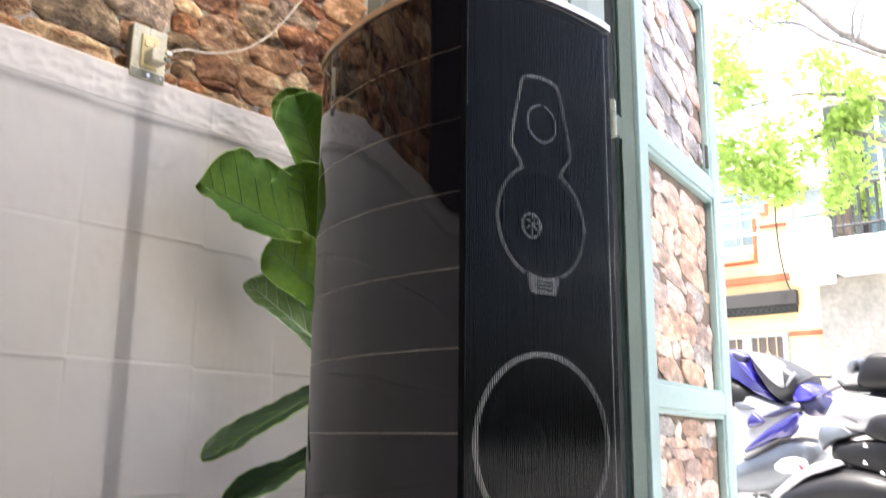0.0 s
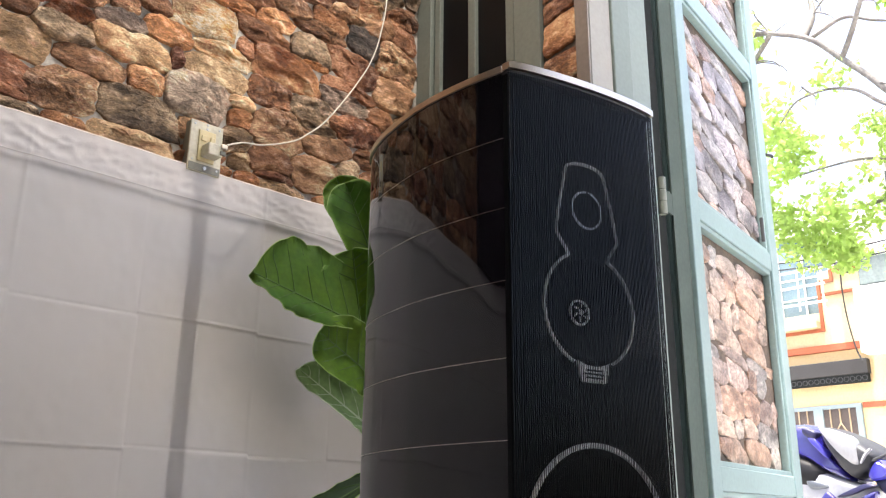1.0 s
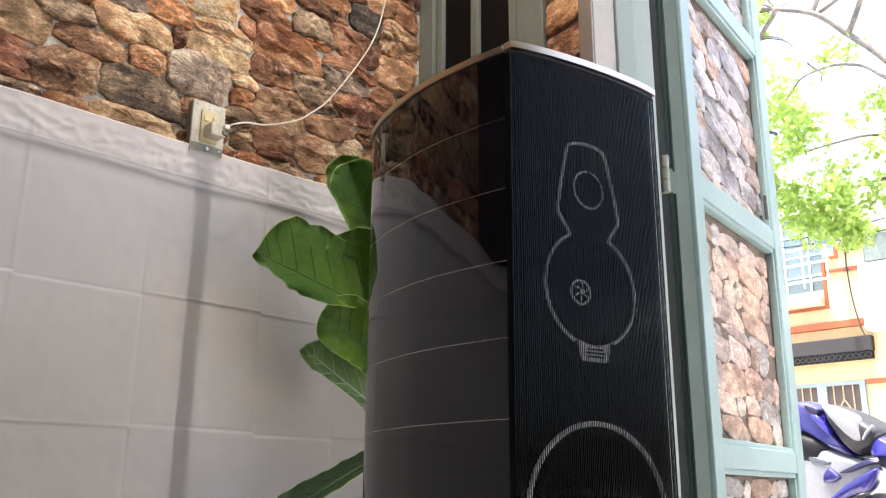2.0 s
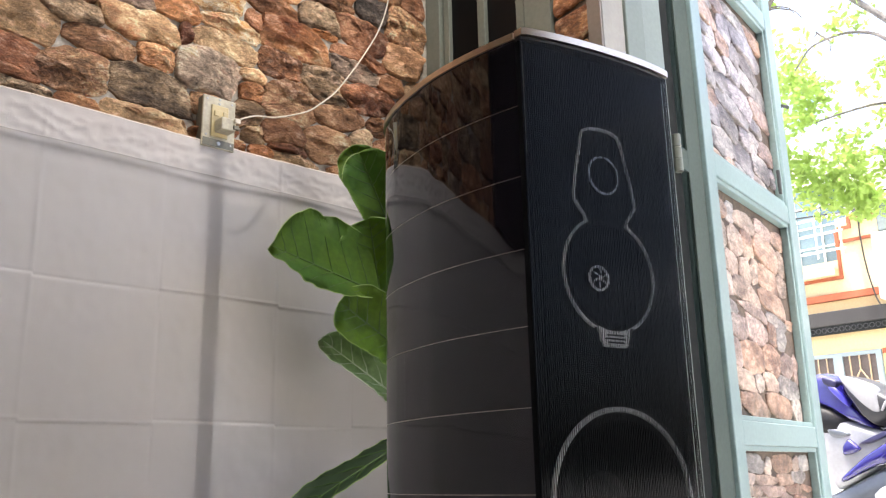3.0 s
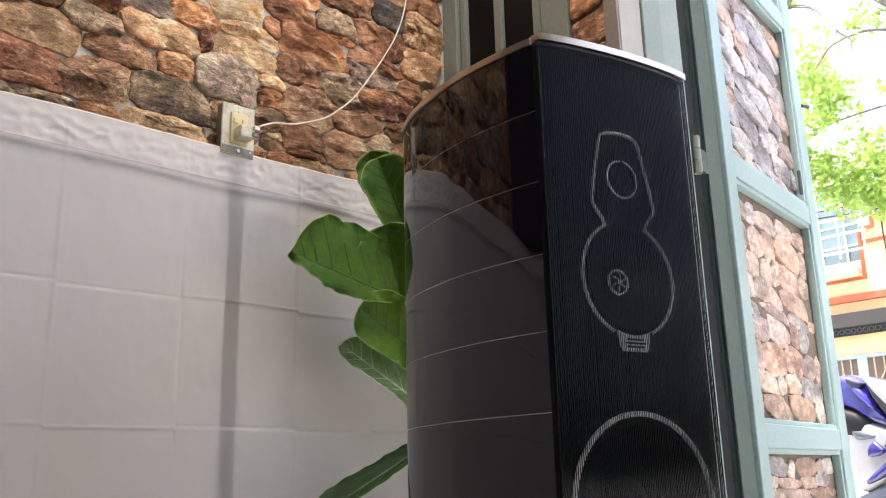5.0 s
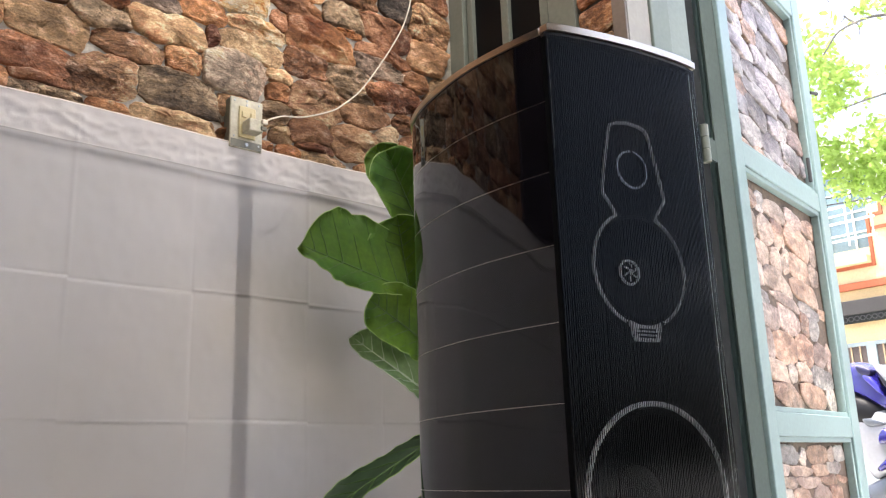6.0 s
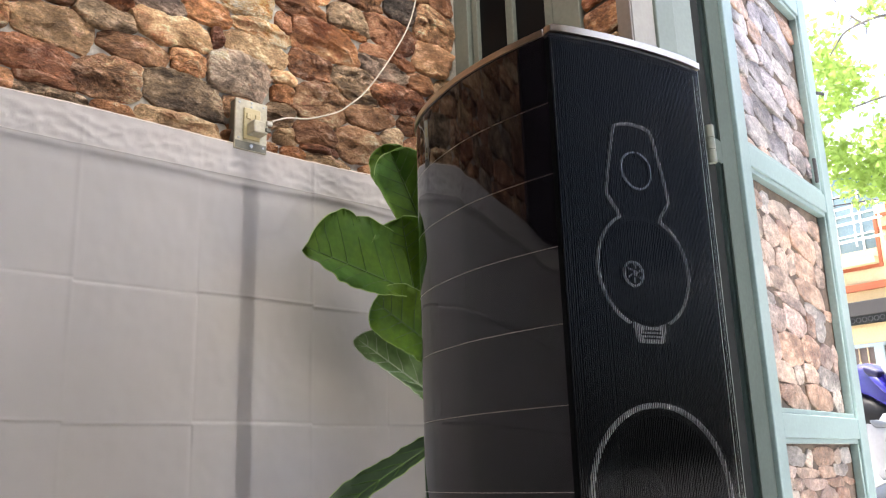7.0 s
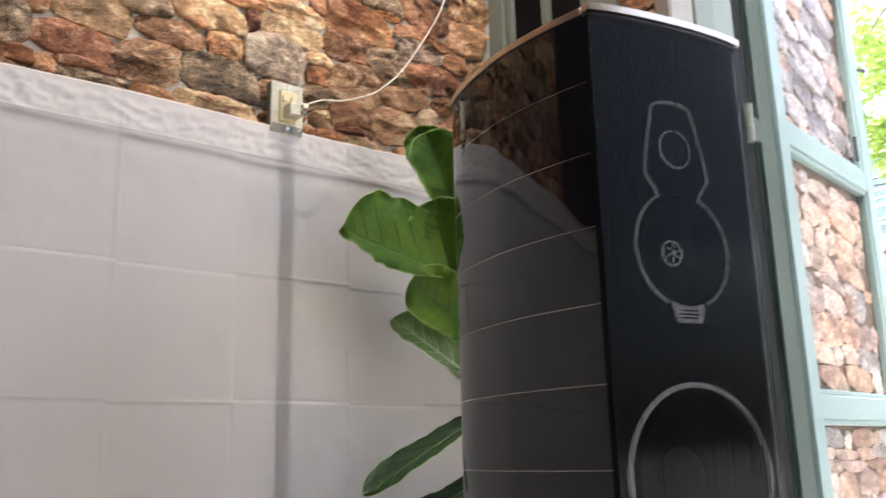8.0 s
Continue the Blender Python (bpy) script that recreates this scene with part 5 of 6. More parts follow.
        for a, b in (((y0 + 0.12, 1.0), (y0 + 0.12, 2.5)), ((y1 - 0.12, 1.0), (y1 - 0.12, 2.5)), ((mid, 1.0), (mid, 1.8)), ((mid, 2.25), (mid, 2.5)), ((mid, 1.8), (mid - 0.14, 2.02)), ((mid - 0.14, 2.02), (mid, 2.25)), ((mid, 1.8), (mid + 0.14, 2.02)), ((mid + 0.14, 2.02), (mid, 2.25)), ((y0, 2.02), (mid - 0.14, 2.02)), ((mid + 0.14, 2.02), (y1, 2.02))):
            part("gate_bar", tube([(-0.045, *a), (-0.045, *b)], 0.013, 6), GOLD_IRON, ob, "ochre iron bar")
    for z in (2.49, 1.45):
        part("wall_band", box((-0.03, 5.06, z), (-0.001, 5.64, z + 0.09)), ORANGE, ob, "terracotta band beside the gate")
    part("door_mark", box((-0.012, 5.18, 1.98), (-0.002, 5.30, 2.12)), LIGHT_YELLOW, ob)


yellow_house()


def white_house():
    ob = thing("white_house", "white house with a stone-clad ground floor and iron balcony", "house", pose(16.0, 0, 0))
    part("lower_wall", box((-0.10, -6.0, -0.13), (0.4, 5.03, 3.45)), STONE_CLAD, ob, "pale stone-clad wall")
    part("upper_wall", box((0.9, -6.0, 3.45), (1.2, 5.35, 7.0)), BALCONY_WALL, ob, "balcony wall with its shade put into a grey-green colour")
    part("balcony_slab", box((-0.75, -6.0, 3.46), (0.9, 4.62, 4.02), 0.03), WHITE_WALL, ob, "white balcony parapet")
    part("balcony_end", box((-0.78, 4.62, 3.30), (-0.40, 5.30, 4.45), 0.04), WHITE_WALL, ob, "white end pier of the balcony")
    part("column", box((-0.72, 4.60, 4.90), (-0.45, 4.88, 7.0), 0.02), WHITE_WALL, ob, "white balcony column")
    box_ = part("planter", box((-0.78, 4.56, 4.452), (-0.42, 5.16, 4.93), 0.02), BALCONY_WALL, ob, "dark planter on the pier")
    part("plant", leaf_cloud([(-0.6, 4.75, 5.0), (-0.6, 5.0, 4.98)], [(0.22, 0.22, 0.16), (0.22, 0.2, 0.13)], 420, 0.07, 31), TREE_LEAF, box_, "green planter leaves")
    part("brown_post", box((-0.40, 4.30, 4.15), (-0.20, 4.55, 5.40), 0.02), BARK, ob, "brown post behind the planter")
    part("drop_cable", tube([(-0.62, 3.71, 7.0), (-0.78, 3.66, 4.2)], 0.035, 8), WHITE_WALL, ob, "pale cable down the front", 60)
    part("roof", box((0.92, -6.2, 7.26), (6.0, 5.4, 7.4)), WHITE_WALL, ob)
    part("rail", tube([(-0.70, -6.0, 4.92), (-0.70, 4.55, 4.92)], 0.035, 8), DARK_IRON, ob, "dark iron rail", 60)
    part("rail", tube([(-0.70, -6.0, 4.22), (-0.70, 4.55, 4.22)], 0.025, 8), DARK_IRON, ob, "dark iron rail", 60)
    bar = mesh_of("baluster", tube([(0, 0, 4.0), (0, 0, 4.93)], 0.026, 6), DARK_IRON, 60)
    for k in range(70):
        b = new("baluster", bar)
        b.parent = ob
        b.location = (-0.70, 4.50 - 0.14 * k, 0)
    for y0, y1 in ((2.6, 4.4), (0.0, 1.8)):
        part("balcony_door", box((0.86, y0, 4.15), (0.92, y1, 6.5)), PANE, ob, "dark glazed balcony door")
        for y in (y0, (y0 + y1) / 2, y1):
            part("door_frame", box((0.82, y - 0.05, 4.15), (0.95, y + 0.05, 6.55)), AWNING, ob, "brown door frame")
    part("balcony_roof", box((-0.6, -6.0, 7.0), (0.9, 5.3, 7.25)), WHITE_WALL, ob)
    for y, h in ((3.6, 0.5), (4.1, 0.42), (2.9, 0.45), (2.2, 0.4)):
        shrub = part("balcony_shrub", leaf_cloud([( -0.35, y, 4.5 + h * 0.6)], [(0.30, 0.42, h)], 420, 0.09, int(y * 10)), TREE_LEAF, ob, "green balcony plants")
    part("drain_pipe", tube([(-0.80, 3.85, 3.5), (-0.80, 3.84, 4.0)], 0.05, 10), GATE, ob, "grey drain pipe", 60)
    return ob


def leaf_cloud(centres, sizes, count, size, seed):
    """Many small pointed leaves scattered through rounded clumps, with gaps between them."""
    rng = random.Random(seed)
    verts, faces = [], []
    for n in range(count):
        c, s = centres[n % len(centres)], sizes[n % len(sizes)]
        d = Vector((rng.gauss(0, 1), rng.gauss(0, 1), rng.gauss(0, 1))).normalized() * rng.random() ** 0.45
        p = Vector((c[0] + d.x * s[0], c[1] + d.y * s[1], c[2] + d.z * s[2]))
        if noise.noise(p * 2.6 + Vector((seed, 0, 0))) < -0.10:
            continue
        a = Vector((rng.gauss(0, 1), rng.gauss(0, 1), rng.gauss(-0.5, 0.8))).normalized()
        b = a.cross(Vector((rng.gauss(0, 1), rng.gauss(0, 1), rng.gauss(0, 1)))).normalized()
        c2 = a.cross(b)
        ln = size * rng.uniform(0.7, 1.35)
        k = len(verts)
        verts += [p - a * ln / 2, p - a * ln * 0.2 + b * ln * 0.24 + c2 * ln * 0.06, p + a * ln * 0.2 + b * ln * 0.22 + c2 * ln * 0.06, p + a * ln / 2, p + a * ln * 0.2 - b * ln * 0.22 + c2 * ln * 0.06, p - a * ln * 0.2 - b * ln * 0.24 + c2 * ln * 0.06]
        faces += [(k, k + 1, k + 2, k + 3), (k, k + 3, k + 4, k + 5)]
    me = bpy.data.meshes.new("crown")
    me.from_pydata(verts, [], faces)
    bm = bmesh.new()
    bm.from_mesh(me)
    bpy.data.meshes.remove(me)
    return bm


def part_leaves(name, bm, mat, parent, label=""):
    me = bpy.data.meshes.new(name)
    bm.to_mesh(me)
    bm.free()
    me.materials.append(mat)
    ob = new(name, me)
    ob.parent = parent
    return tagged(ob, label)


white_house()


def street_tree():
    """A young street tree whose limbs reach over the view; its leaves hang in loose clumps."""
    ob = thing("street_tree", "street tree with light green leaves and grey limbs", "tree", pose(8.0, 1.30, -0.13))
    part("trunk", tube(smooth_path([(0, 0, 0), (0.05, 0.02, 1.2), (-0.02, 0.05, 2.4), (0.02, 0.15, 3.4), (0.0, 0.40, 4.1)], 6), [0.14 - 0.06 * k / 24 for k in range(25)], 12), TREE_BARK, ob, smooth=60)
    limbs = [
        ([(0, 0.35, 4.05), (0.0, 0.72, 4.30), (0.0, 0.98, 4.57), (0.05, 1.28, 5.0), (0.0, 1.58, 5.32), (0.0, 1.95, 5.54), (0.05, 2.25, 5.66), (0.1, 2.8, 6.1)], 0.038, 0.018),
        ([(0, 0.36, 4.0), (-0.1, 0.75, 4.22), (-0.05, 1.01, 4.41), (0.05, 1.25, 4.66), (0.1, 1.45, 4.76), (0.1, 1.65, 4.77), (0.1, 1.83, 4.72), (0.1, 2.0, 4.55)], 0.022, 0.007),
        ([(0.02, 1.62, 5.36), (0.1, 1.55, 5.62), (0.2, 1.6, 5.95), (0.3, 1.8, 6.4)], 0.040, 0.018),
        ([(0.05, 1.30, 5.02), (-0.2, 1.02, 5.30), (-0.3, 0.8, 5.65), (-0.4, 0.7, 6.1)], 0.030, 0.014),
        ([(0.0, 1.95, 5.54), (0.2, 2.25, 5.38), (0.3, 2.4, 5.2)], 0.030, 0.012),
        ([(0.05, 1.60, 5.33), (0.0, 1.25, 5.40), (0.0, 0.95, 5.25), (0.0, 0.8, 5.18)], 0.022, 0.010),
        ([(-0.02, 0.1, 3.0), (0.5, 0.9, 3.6), (0.8, 1.5, 3.75), (0.9, 2.0, 3.7)], 0.035, 0.010),
        ([(0.02, 0.2, 3.5), (0.4, 0.8, 3.9), (0.6, 1.4, 4.15), (0.7, 2.1, 4.2)], 0.030, 0.008),
    ]
    rng = random.Random(8)
    for k in range(26):
        pts, a, b = limbs[k % 5]
        s0 = Vector(pts[rng.randrange(1, len(pts) - 1)])
        d = Vector((rng.uniform(-0.3, 0.3), rng.uniform(-0.5, 0.5), rng.uniform(-0.2, 0.5)))
        limbs.append(([s0[:], (s0 + d * 0.4 + Vector((0, 0.04, 0.05)))[:], (s0 + d * 0.75)[:], (s0 + d + Vector((0.02, 0.03, -0.06)))[:]], 0.011, 0.004))
    for pts, a, b in limbs:
        line = smooth_path(pts, 6)
        line = [p + Vector((0.02 * noise.noise(p * 2.3), 0.03 * noise.noise(p * 2.1 + Vector((5, 0, 0))), 0.03 * noise.noise(p * 2.7 + Vector((0, 9, 0))))) for p in line]
        part("limb", tube(line, [a + (b - a) * k / (len(line) - 1) for k in range(len(line))], 8), TREE_BARK, ob, smooth=60)
    clumps = [
        ([(0.5, 1.75, 3.65), (0.6, 2.10, 3.45), (0.7, 1.35, 3.55), (0.4, 2.15, 4.0), (0.6, 1.05, 3.75), (0.6, 1.70, 3.25), (0.5, 2.4, 3.8)], [(0.45, 0.28, 0.30), (0.4, 0.25, 0.32), (0.4, 0.25, 0.25), (0.4, 0.22, 0.25), (0.3, 0.24, 0.22), (0.4, 0.26, 0.22), (0.4, 0.25, 0.4)], 4300, 0.072),
        ([(0.4, 1.15, 4.25), (0.5, 1.55, 4.1), (0.5, 1.95, 4.35), (0.6, 2.2, 4.6), (0.5, 1.0, 3.3), (0.6, 1.25, 3.05), (0.4, 0.85, 3.9)], [(0.4, 0.26, 0.28), (0.4, 0.3, 0.25), (0.4, 0.24, 0.3), (0.4, 0.2, 0.35), (0.35, 0.22, 0.22), (0.35, 0.25, 0.2), (0.3, 0.2, 0.3)], 2600, 0.072),
        ([(0.2, 2.2, 5.6), (0.1, 2.5, 5.9), (0.0, 0.8, 5.5), (0.0, 1.1, 5.9)], [(0.4, 0.25, 0.18), (0.4, 0.4, 0.3), (0.3, 0.22, 0.2), (0.4, 0.4, 0.25)], 700, 0.085),
        ([(0.3, 2.05, 4.85), (0.1, 1.5, 4.9), (0.4, 0.75, 3.5), (0.5, 0.6, 4.0)], [(0.3, 0.22, 0.25), (0.3, 0.35, 0.2), (0.4, 0.3, 0.35), (0.3, 0.25, 0.3)], 420, 0.08),
        ([(1.2, 2.9, 5.2), (1.2, 3.0, 4.2), (0.5, 1.5, 7.0), (0.5, 2.8, 7.0), (0.0, 0.0, 6.6)], [(0.7, 0.5, 0.6), (0.7, 0.45, 0.6), (0.9, 0.8, 0.5), (0.8, 0.7, 0.5), (0.9, 0.8, 0.8)], 2600, 0.09),
    ]
    for k, (c, s, n, size) in enumerate(clumps):
        part_leaves("crown", leaf_cloud(c, s, n, size, 60 + k), TREE_LEAF, ob, "sunlit light green leaves")


street_tree()


def street_wires():
    runs = [[(15.2, 9, 5.35), (15.2, 6.5, 5.1), (15.2, 5.2, 5.12), (15.2, 0, 5.4)], [(15.2, 9, 5.2), (15.2, 6.2, 4.95), (15.2, 5.0, 4.93), (15.2, 0, 5.2)], [(15.97, 5.72, 5.0), (15.88, 5.70, 4.6), (15.86, 5.66, 4.0), (15.86, 5.58, 3.5), (15.84, 5.5, 3.28)], [(15.97, 5.40, 4.9), (15.95, 5.40, 4.2), (15.93, 5.42, 3.66)], [(15.9, 5.76, 5.05), (15.6, 5.6, 4.95), (15.4, 5.4, 4.8)]]
    for k, pts in enumerate(runs):
        tagged(new("overhead_cable", mesh_of("overhead_cable", tube(smooth_path(pts, 6), 0.013 if k < 4 else 0.05, 6), WIRE, 60)), "slack cable strung along the house fronts", "cable", group="street cables")


street_wires()


# ---- motorbikes ----
def wheel(parent, x, r=0.28):
    tyre = part("wheel", lathe([(r - 0.06, -0.03), (r - 0.02, -0.045), (r, -0.022), (r, 0.022), (r - 0.02, 0.045), (r - 0.06, 0.03)], pose(x, 0, r, 90, 0, 0), 36), RUBBER, parent, "black tyre", 50)
    rim = lathe([(r - 0.075, -0.03), (r - 0.058, -0.034), (r - 0.058, 0.034), (r - 0.075, 0.03), (r - 0.075, -0.03)], pose(x, 0, r, 90, 0, 0), 36)
    for k in range(5):
        a = 2 * math.pi * k / 5
        add_tube(rim, [(x, 0, r), (x + (r - 0.07) * math.cos(a), 0, r + (r - 0.07) * math.sin(a))], 0.014, 6)
    part("rim", rim, BIKE_GREY, tyre, "five-spoke alloy rim", 50)


def hull(parent, name, mat, sections, label=""):
    """A painted shell along x at one distance from the middle: sections of (x, height, half rise), drawn in at both ends."""
    y, wide, rows_ = sections
    return part(name, loft([(x, y, z, wide * (0.35 if k in (0, len(rows_) - 1) else 1.0), h) for k, (x, z, h) in enumerate(rows_)]), mat, parent, label, 50)


def shell(parent, name, mat, outline, near, far, label=""):
    """A moulded panel: an outline of (x, height) with softened corners, flat at the back and drawn in towards the face at y = near."""
    for _ in range(2):
        outline = [(p[0] * (1 - c) + q[0] * c, p[1] * (1 - c) + q[1] * c) for p, q in zip(outline, outline[1:] + outline[:1]) for c in (0.18, 0.82)]
    n = len(outline)
    cx, cz = sum(p[0] for p in outline) / n, sum(p[1] for p in outline) / n
    bm = bmesh.new()
    rings = []
    for depth, scale in ((1.0, 0.96), (0.45, 1.0), (0.16, 0.95), (0.04, 0.84), (0.0, 0.68)):
        rings.append([bm.verts.new((cx + (x - cx) * scale, near + (far - near) * depth, cz + (z - cz) * scale)) for x, z in outline])
    for a, b in zip(rings, rings[1:]):
        for k in range(n):
            bm.faces.new((a[k], a[(k + 1) % n], b[(k + 1) % n], b[k]))
    bm.faces.new(rings[0])
    bm.faces.new(rings[-1])
    return part(name, bm, mat, parent, label, 42)


def running_gear(ob, front, rear):
    wheel(ob, front)
    wheel(ob, rear)
    mid = (front + rear) / 2
    part("frame", tube(smooth_path([(front, 0.07, 0.28), (mid + 0.3, 0.06, 0.42), (mid, 0.0, 0.48), (rear + 0.2, 0.06, 0.42), (rear, 0.07, 0.28)], 5), 0.022, 10), DARK_IRON, ob, "dark steel frame", 60)
    part("engine", box((mid - 0.2, -0.11, 0.22), (mid + 0.18, 0.11, 0.46), 0.04), BIKE_GREY, ob, "grey engine block")
    part("exhaust", tube(smooth_path([(mid + 0.05, -0.13, 0.26), (mid - 0.2, -0.15, 0.25), (rear - 0.1, -0.15, 0.34)], 5), [0.02 + 0.002 * k for k in range(11)], 12), DARK_IRON, ob, "dark exhaust pipe", 60)
    part("stand", tube([(mid - 0.05, 0.10, 0.25), (mid - 0.08, 0.20, 0.0)], 0.012, 8), DARK_IRON, ob, smooth=60)


def blue_motorbike(m):
    """A sport bike seen from its side, its raised tail to local +x."""
    ob = thing("motorbike", "blue and white motorbike with a raised black seat parked outside", "motorbike", m, group="parked motorbikes")
    running_gear(ob, -0.95, 0.29)
    hull(ob, "centre_body", BIKE_BLUE, (0.0, 0.12, [(-0.75, 0.60, 0.10), (-0.50, 0.72, 0.16), (-0.20, 0.78, 0.16), (0.05, 0.78, 0.12), (0.24, 0.80, 0.08)]), "blue tank and body")
    hull(ob, "front_cowl", BIKE_WHITE, (0.0, 0.14, [(-1.15, 0.80, 0.04), (-0.98, 0.88, 0.13), (-0.80, 0.92, 0.14), (-0.62, 0.90, 0.06)]), "white front fairing")
    part("handlebar", tube(smooth_path([(-0.62, -0.32, 0.98), (-0.72, -0.12, 0.98), (-0.72, 0.12, 0.98), (-0.62, 0.32, 0.98)], 4), 0.014, 8), DARK_IRON, ob, "dark handlebar", 60)
    hull(ob, "rider_seat", BIKE_BLACK, (0.0, 0.11, [(-0.32, 0.94, 0.03), (-0.15, 0.93, 0.05), (0.08, 0.96, 0.06), (0.24, 1.00, 0.04)]), "black vinyl seat")
    shell(ob, "rear_cowl", BIKE_BLUE, [(0.285, 1.224), (0.388, 1.182), (0.405, 1.136), (0.442, 1.046), (0.545, 0.935), (0.548, 0.898), (0.431, 0.950), (0.325, 1.026), (0.20, 1.08), (0.15, 1.18)], -0.13, 0.12, "blue tail cowl")
    # Stands proud of the cowl; the recess's shade is only in its colour.
    shell(ob, "cowl_recess", DARK_NAVY, [(0.311, 1.197), (0.405, 1.162), (0.394, 1.121), (0.327, 1.149)], -0.142, -0.08, "dark navy panel coloured as a shaded recess in the cowl")
    shell(ob, "pillion_seat", BIKE_SEAT, [(0.401, 1.196), (0.458, 1.176), (0.590, 1.112), (0.700, 1.033), (0.664, 0.955), (0.566, 0.914), (0.513, 0.963), (0.468, 1.039), (0.434, 1.097)], -0.15, 0.12, "dark grey pillion seat")
    shell(ob, "seat_panel", BIKE_WHITE, [(0.412, 1.190), (0.502, 1.166), (0.612, 1.117), (0.610, 1.036), (0.615, 0.985), (0.582, 0.987), (0.532, 1.030), (0.470, 1.103)], -0.168, -0.11, "white panel on the seat cowl")
    part("pale_stripe", tube([(0.679, -0.148, 1.060), (0.647, -0.152, 1.029), (0.623, -0.152, 0.993)], [0.007, 0.009, 0.006], 8), BIKE_WHITE, ob, "short white stripe", 60)
    shell(ob, "cowl_strip", BIKE_LIGHT_BLUE, [(0.332, 1.142), (0.380, 1.142), (0.440, 1.060), (0.452, 1.020), (0.425, 1.035)], -0.141, -0.08, "lighter blue strip on the cowl")
    hull(ob, "seat_base", BIKE_BLACK, (-0.04, 0.10, [(-0.10, 0.92, 0.06), (0.08, 0.96, 0.10), (0.22, 0.98, 0.11), (0.34, 0.95, 0.09), (0.46, 0.91, 0.04)]), "black seat base")
    shell(ob, "tail_tip", BIKE_LIGHT_BLUE, [(0.624, 0.930), (0.647, 0.984), (0.690, 1.018), (0.741, 0.980), (0.764, 0.943), (0.706, 0.910), (0.648, 0.902)], -0.13, 0.08, "blue tail tip")
    shell(ob, "tail_lamp", DARK_NAVY, [(0.636, 0.916), (0.694, 0.924), (0.755, 0.958), (0.795, 0.877), (0.777, 0.838), (0.748, 0.874), (0.716, 0.834), (0.676, 0.852)], -0.10, 0.04, "dark tail lamp")
    hull(ob, "under_seat", BIKE_GREY, (-0.03, 0.09, [(0.16, 0.90, 0.055), (0.326, 0.912, 0.054), (0.441, 0.893, 0.047), (0.519, 0.902, 0.026)]), "silver grey frame cover")
    shell(ob, "side_panel", BIKE_WHITE, [(0.22, 0.955), (0.371, 0.978), (0.558, 0.905), (0.690, 0.885), (0.600, 0.770), (0.400, 0.640), (0.298, 0.600), (0.20, 0.80)], -0.125, 0.05, "white side panel")
    shell(ob, "seam_panel", BIKE_GREY, [(0.300, 0.930), (0.420, 0.905), (0.440, 0.880), (0.330, 0.872)], -0.137, -0.09, "silver grey panel between the seams")
    shell(ob, "blue_blade", BIKE_BLUE, [(0.350, 0.668), (0.523, 0.795), (0.686, 0.874), (0.664, 0.808), (0.626, 0.750), (0.530, 0.728), (0.365, 0.650)], -0.155, -0.10, "blue lower blade")
    shell(ob, "blue_flash", BIKE_BLUE, [(0.384, 0.784), (0.388, 0.830), (0.424, 0.870), (0.455, 0.842), (0.484, 0.813), (0.440, 0.790)], -0.150, -0.10, "blue flash")
    shell(ob, "blue_line", DARK_NAVY, [(0.455, 0.834), (0.542, 0.870), (0.635, 0.904), (0.690, 0.886), (0.640, 0.878), (0.538, 0.838)], -0.146, -0.10, "dark blue line along the panel")
    shell(ob, "wheel_cover", BIKE_GREY, [(0.18, 0.56), (0.294, 0.603), (0.480, 0.690), (0.617, 0.751), (0.751, 0.722), (0.760, 0.624), (0.511, 0.470), (0.284, 0.430), (0.18, 0.46)], -0.11, 0.10, "silver grey rear shell")
    lamp = hull(ob, "signal_lamp", CLEAR_LENS, (-0.18, 0.04, [(0.550, 0.586, 0.015), (0.595, 0.593, 0.040), (0.659, 0.599, 0.043), (0.704, 0.597, 0.031), (0.717, 0.588, 0.012)]), "clear signal lamp")
    hull(lamp, "red_lens", TAIL_RED, (-0.222, 0.016, [(0.694, 0.602, 0.007), (0.710, 0.589, 0.018), (0.729, 0.581, 0.017), (0.743, 0.575, 0.007)]), "red lens")
    part("lever", tube(smooth_path([(0.60, -0.12, 0.985), (0.713, -0.12, 1.021), (0.76, -0.12, 1.036), (0.843, -0.12, 1.032)], 4), 0.008, 8), DARK_IRON, ob, "dark lever", 60)


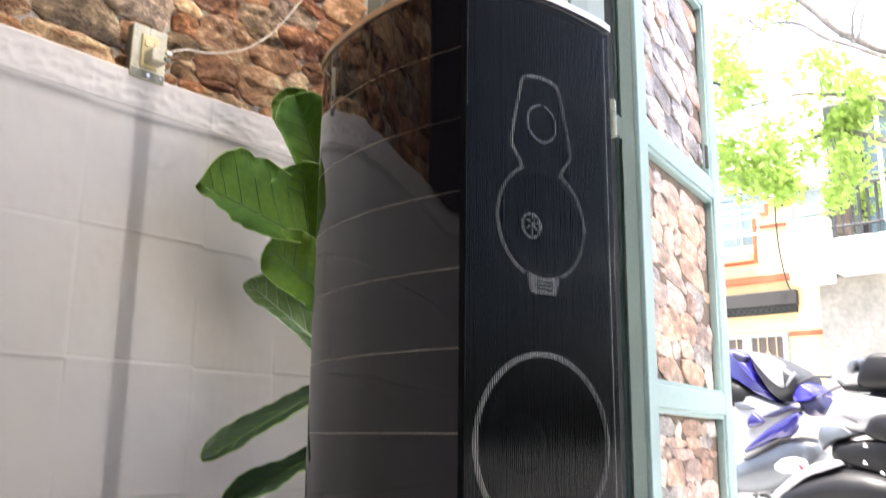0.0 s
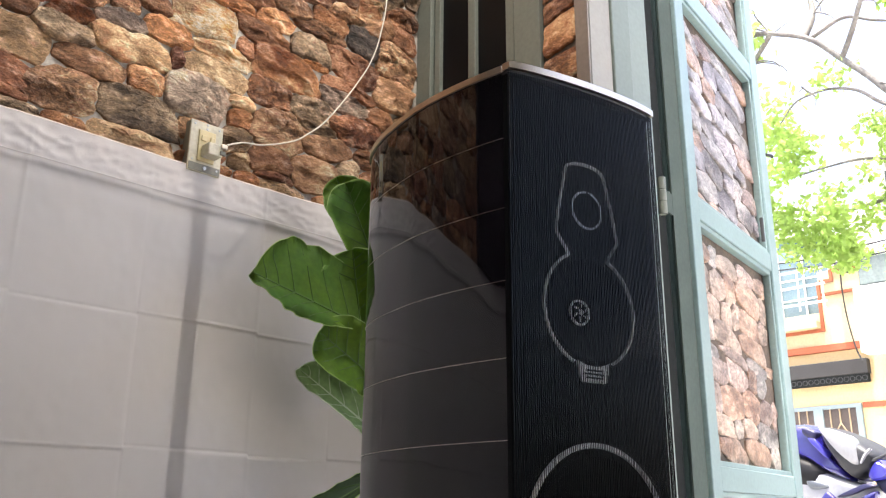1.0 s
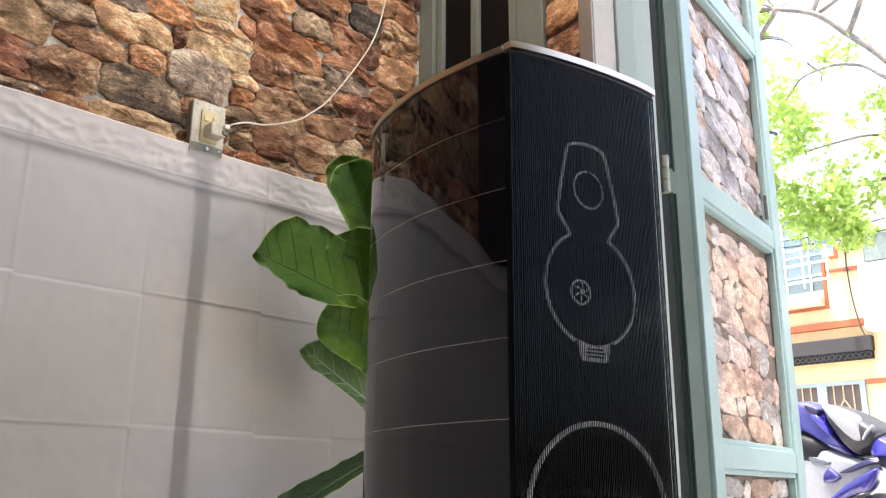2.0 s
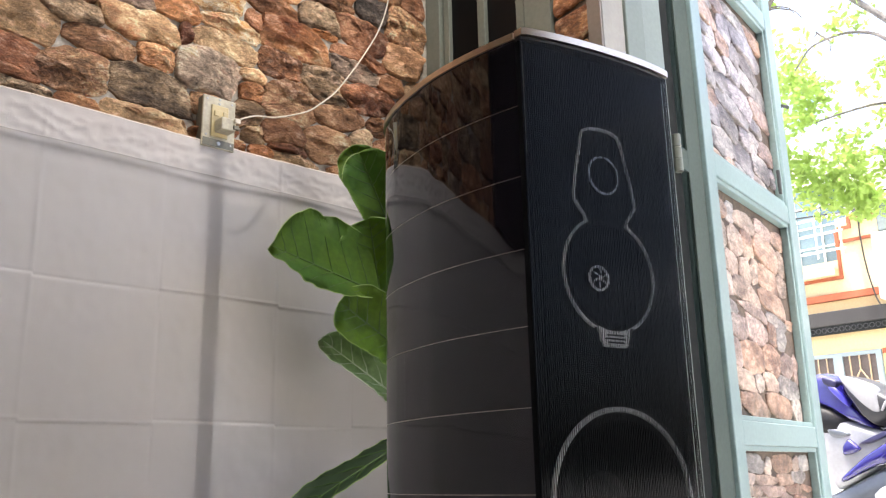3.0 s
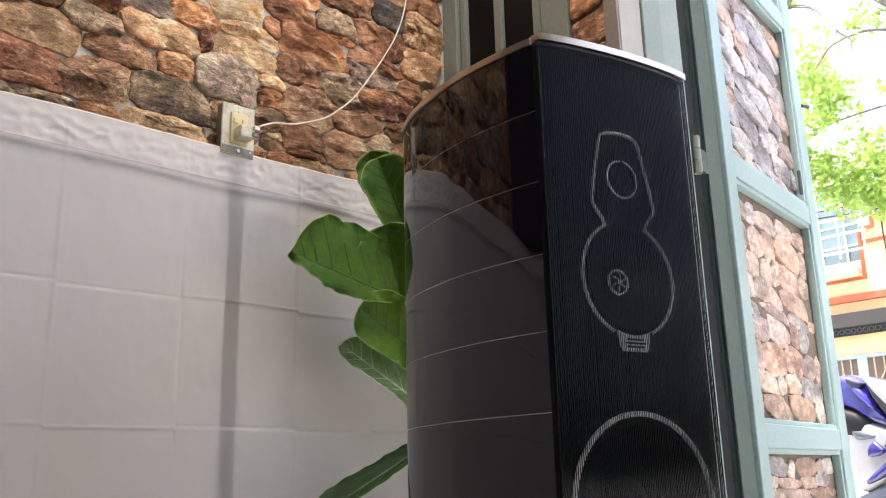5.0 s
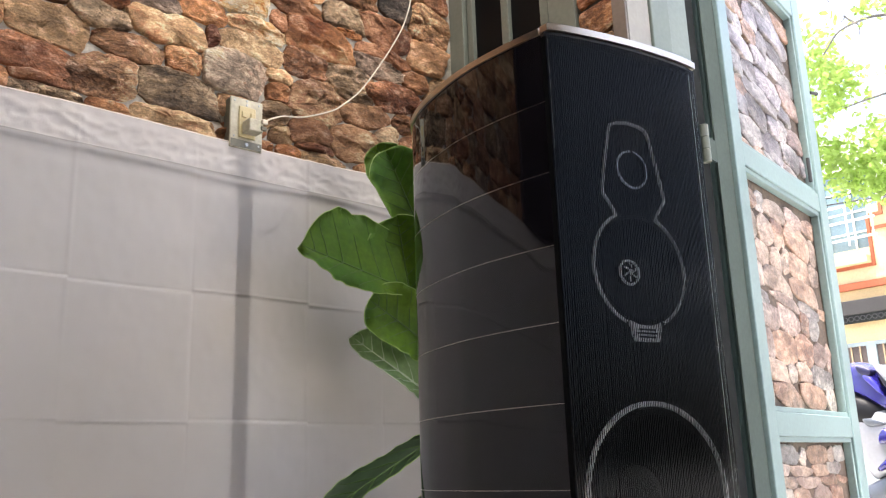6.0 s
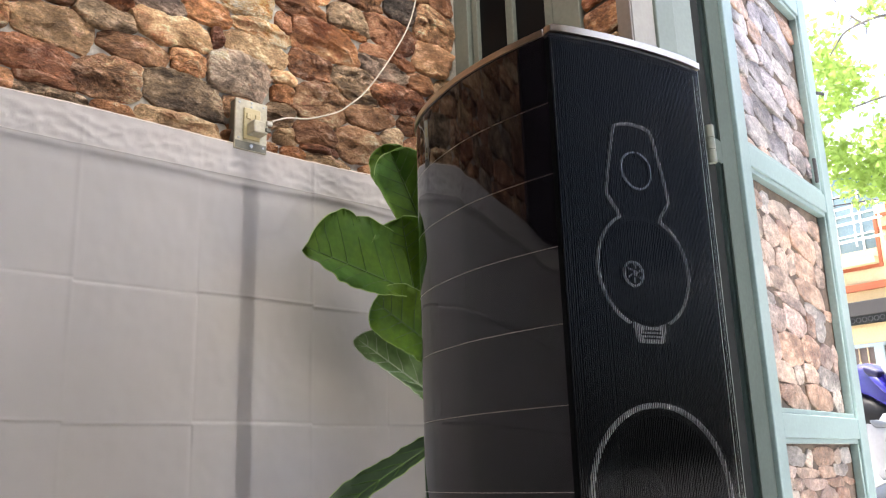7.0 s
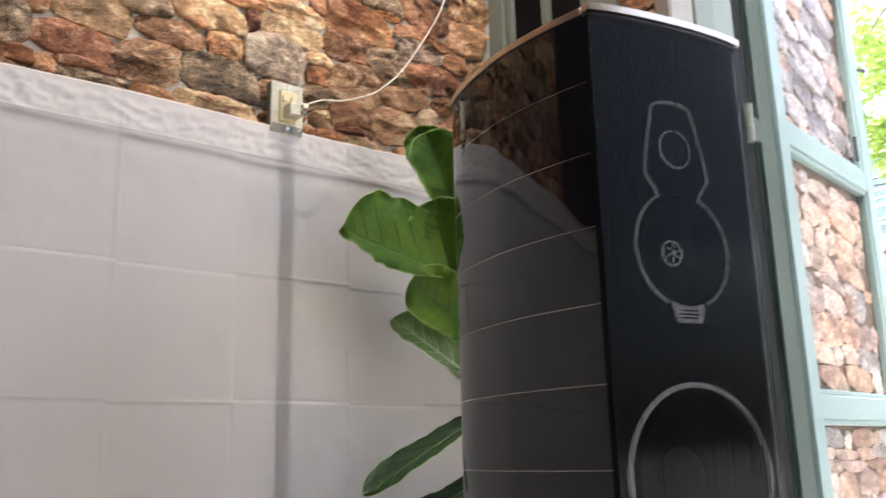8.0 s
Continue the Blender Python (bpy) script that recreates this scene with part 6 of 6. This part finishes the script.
def black_motorbike(m):
    """A scooter with a pale shell over a black mudguard, heading to local +x."""
    ob = thing("motorbike", "black scooter with a white shell parked beside the blue motorbike", "motorbike", m, group="parked motorbikes")
    running_gear(ob, 0.49, -0.78)
    shell(ob, "front_shell", BIKE_WHITE, [(0.608, 0.800), (0.558, 0.892), (0.490, 0.932), (0.383, 0.914), (0.240, 0.880), (0.120, 0.80), (0.240, 0.760), (0.420, 0.745), (0.600, 0.752)], 0.15, -0.12, "white front shell")
    shell(ob, "indicator", BIKE_BLACK, [(0.470, 0.812), (0.495, 0.824), (0.440, 0.800), (0.425, 0.788)], 0.165, 0.11, "dark slit of the indicator")
    shell(ob, "shell_band", BIKE_GREY, [(0.600, 0.796), (0.497, 0.800), (0.423, 0.745), (0.508, 0.726), (0.562, 0.702), (0.605, 0.659), (0.622, 0.730)], 0.16, -0.05, "silver grey band")
    shell(ob, "dark_panel", BIKE_BLACK, [(0.430, 0.745), (0.386, 0.830), (0.250, 0.845), (0.120, 0.80), (0.120, 0.62), (0.330, 0.70)], 0.17, -0.05, "black side panel")
    grille = shell(ob, "lower_grille", BIKE_BLACK, [(0.571, 0.704), (0.480, 0.722), (0.200, 0.735), (0.130, 0.56), (0.345, 0.565), (0.488, 0.612), (0.575, 0.640)], 0.155, -0.05, "black lower grille")
    for gx, gz in ((0.405, 0.700), (0.412, 0.630), (0.345, 0.590)):
        shell(grille, "reflector", CLEAR_LENS, [(gx - 0.014, gz - 0.012), (gx + 0.014, gz - 0.010), (gx + 0.004, gz + 0.014)], 0.163, 0.13, "small bright reflector")
    hull(ob, "mudguard", BIKE_BLACK, (0.06, 0.16, [(0.825, 0.442, 0.024), (0.756, 0.453, 0.065), (0.660, 0.483, 0.089), (0.570, 0.502, 0.102), (0.501, 0.510, 0.105), (0.411, 0.508, 0.097), (0.302, 0.497, 0.079), (0.230, 0.474, 0.051)]), "black front mudguard")
    shell(ob, "mudguard_edge", BIKE_WHITE, [(0.845, 0.468), (0.725, 0.561), (0.612, 0.627), (0.516, 0.642), (0.493, 0.614), (0.616, 0.580), (0.710, 0.525), (0.787, 0.464)], 0.20, 0.10, "white mudguard edge")
    shell(ob, "handlebar_pod", BIKE_BLACK, [(0.415, 1.050), (0.374, 1.090), (0.270, 1.085), (0.200, 1.02), (0.230, 0.925), (0.405, 0.925), (0.450, 0.957)], 0.14, -0.10, "black handlebar pod")
    hull(ob, "steering_neck", BIKE_BLACK, (0.02, 0.06, [(0.42, 0.90, 0.02), (0.37, 0.92, 0.06), (0.30, 0.92, 0.06), (0.24, 0.90, 0.02)]), "black steering neck")
    hull(ob, "handlebar_arm", BIKE_BLACK, (0.10, 0.03, [(0.520, 0.975, 0.007), (0.488, 0.945, 0.014), (0.436, 0.944, 0.021), (0.385, 0.946, 0.025)]), "black handlebar arm")
    part("brake_lever", tube([(0.505, 0.11, 0.950), (0.545, 0.12, 0.935), (0.584, 0.13, 0.909)], 0.006, 8), DARK_IRON, ob, "dark brake lever", 60)
    mirror = hull(ob, "mirror", BIKE_GREY, (0.02, 0.04, [(0.505, 1.03, 0.02), (0.480, 1.04, 0.038), (0.455, 1.05, 0.036), (0.43, 1.05, 0.015)]), "grey mirror")
    part("mirror_stalk", tube(smooth_path([(0.46, 0.02, 1.02), (0.42, 0.04, 0.99), (0.38, 0.05, 0.97)], 4), 0.006, 8), DARK_IRON, mirror, smooth=60)
    hull(ob, "body_shell", BIKE_BLACK, (0.0, 0.15, [(0.20, 0.50, 0.10), (0.0, 0.46, 0.14), (-0.25, 0.52, 0.16), (-0.55, 0.62, 0.14), (-0.85, 0.70, 0.08), (-0.98, 0.74, 0.03)]), "black body shell")
    hull(ob, "seat", BIKE_BLACK, (0.0, 0.13, [(-0.02, 0.70, 0.03), (-0.20, 0.745, 0.045), (-0.50, 0.77, 0.05), (-0.80, 0.80, 0.04), (-0.92, 0.82, 0.015)]), "black vinyl seat")


blue_motorbike(pose(4.80, 2.26, -0.13, 0, 0, -97))
black_motorbike(pose(4.10, 0.72, -0.13, 0, 0, 84))

# ---- the single stones of the wall, last ----
stone_wall()
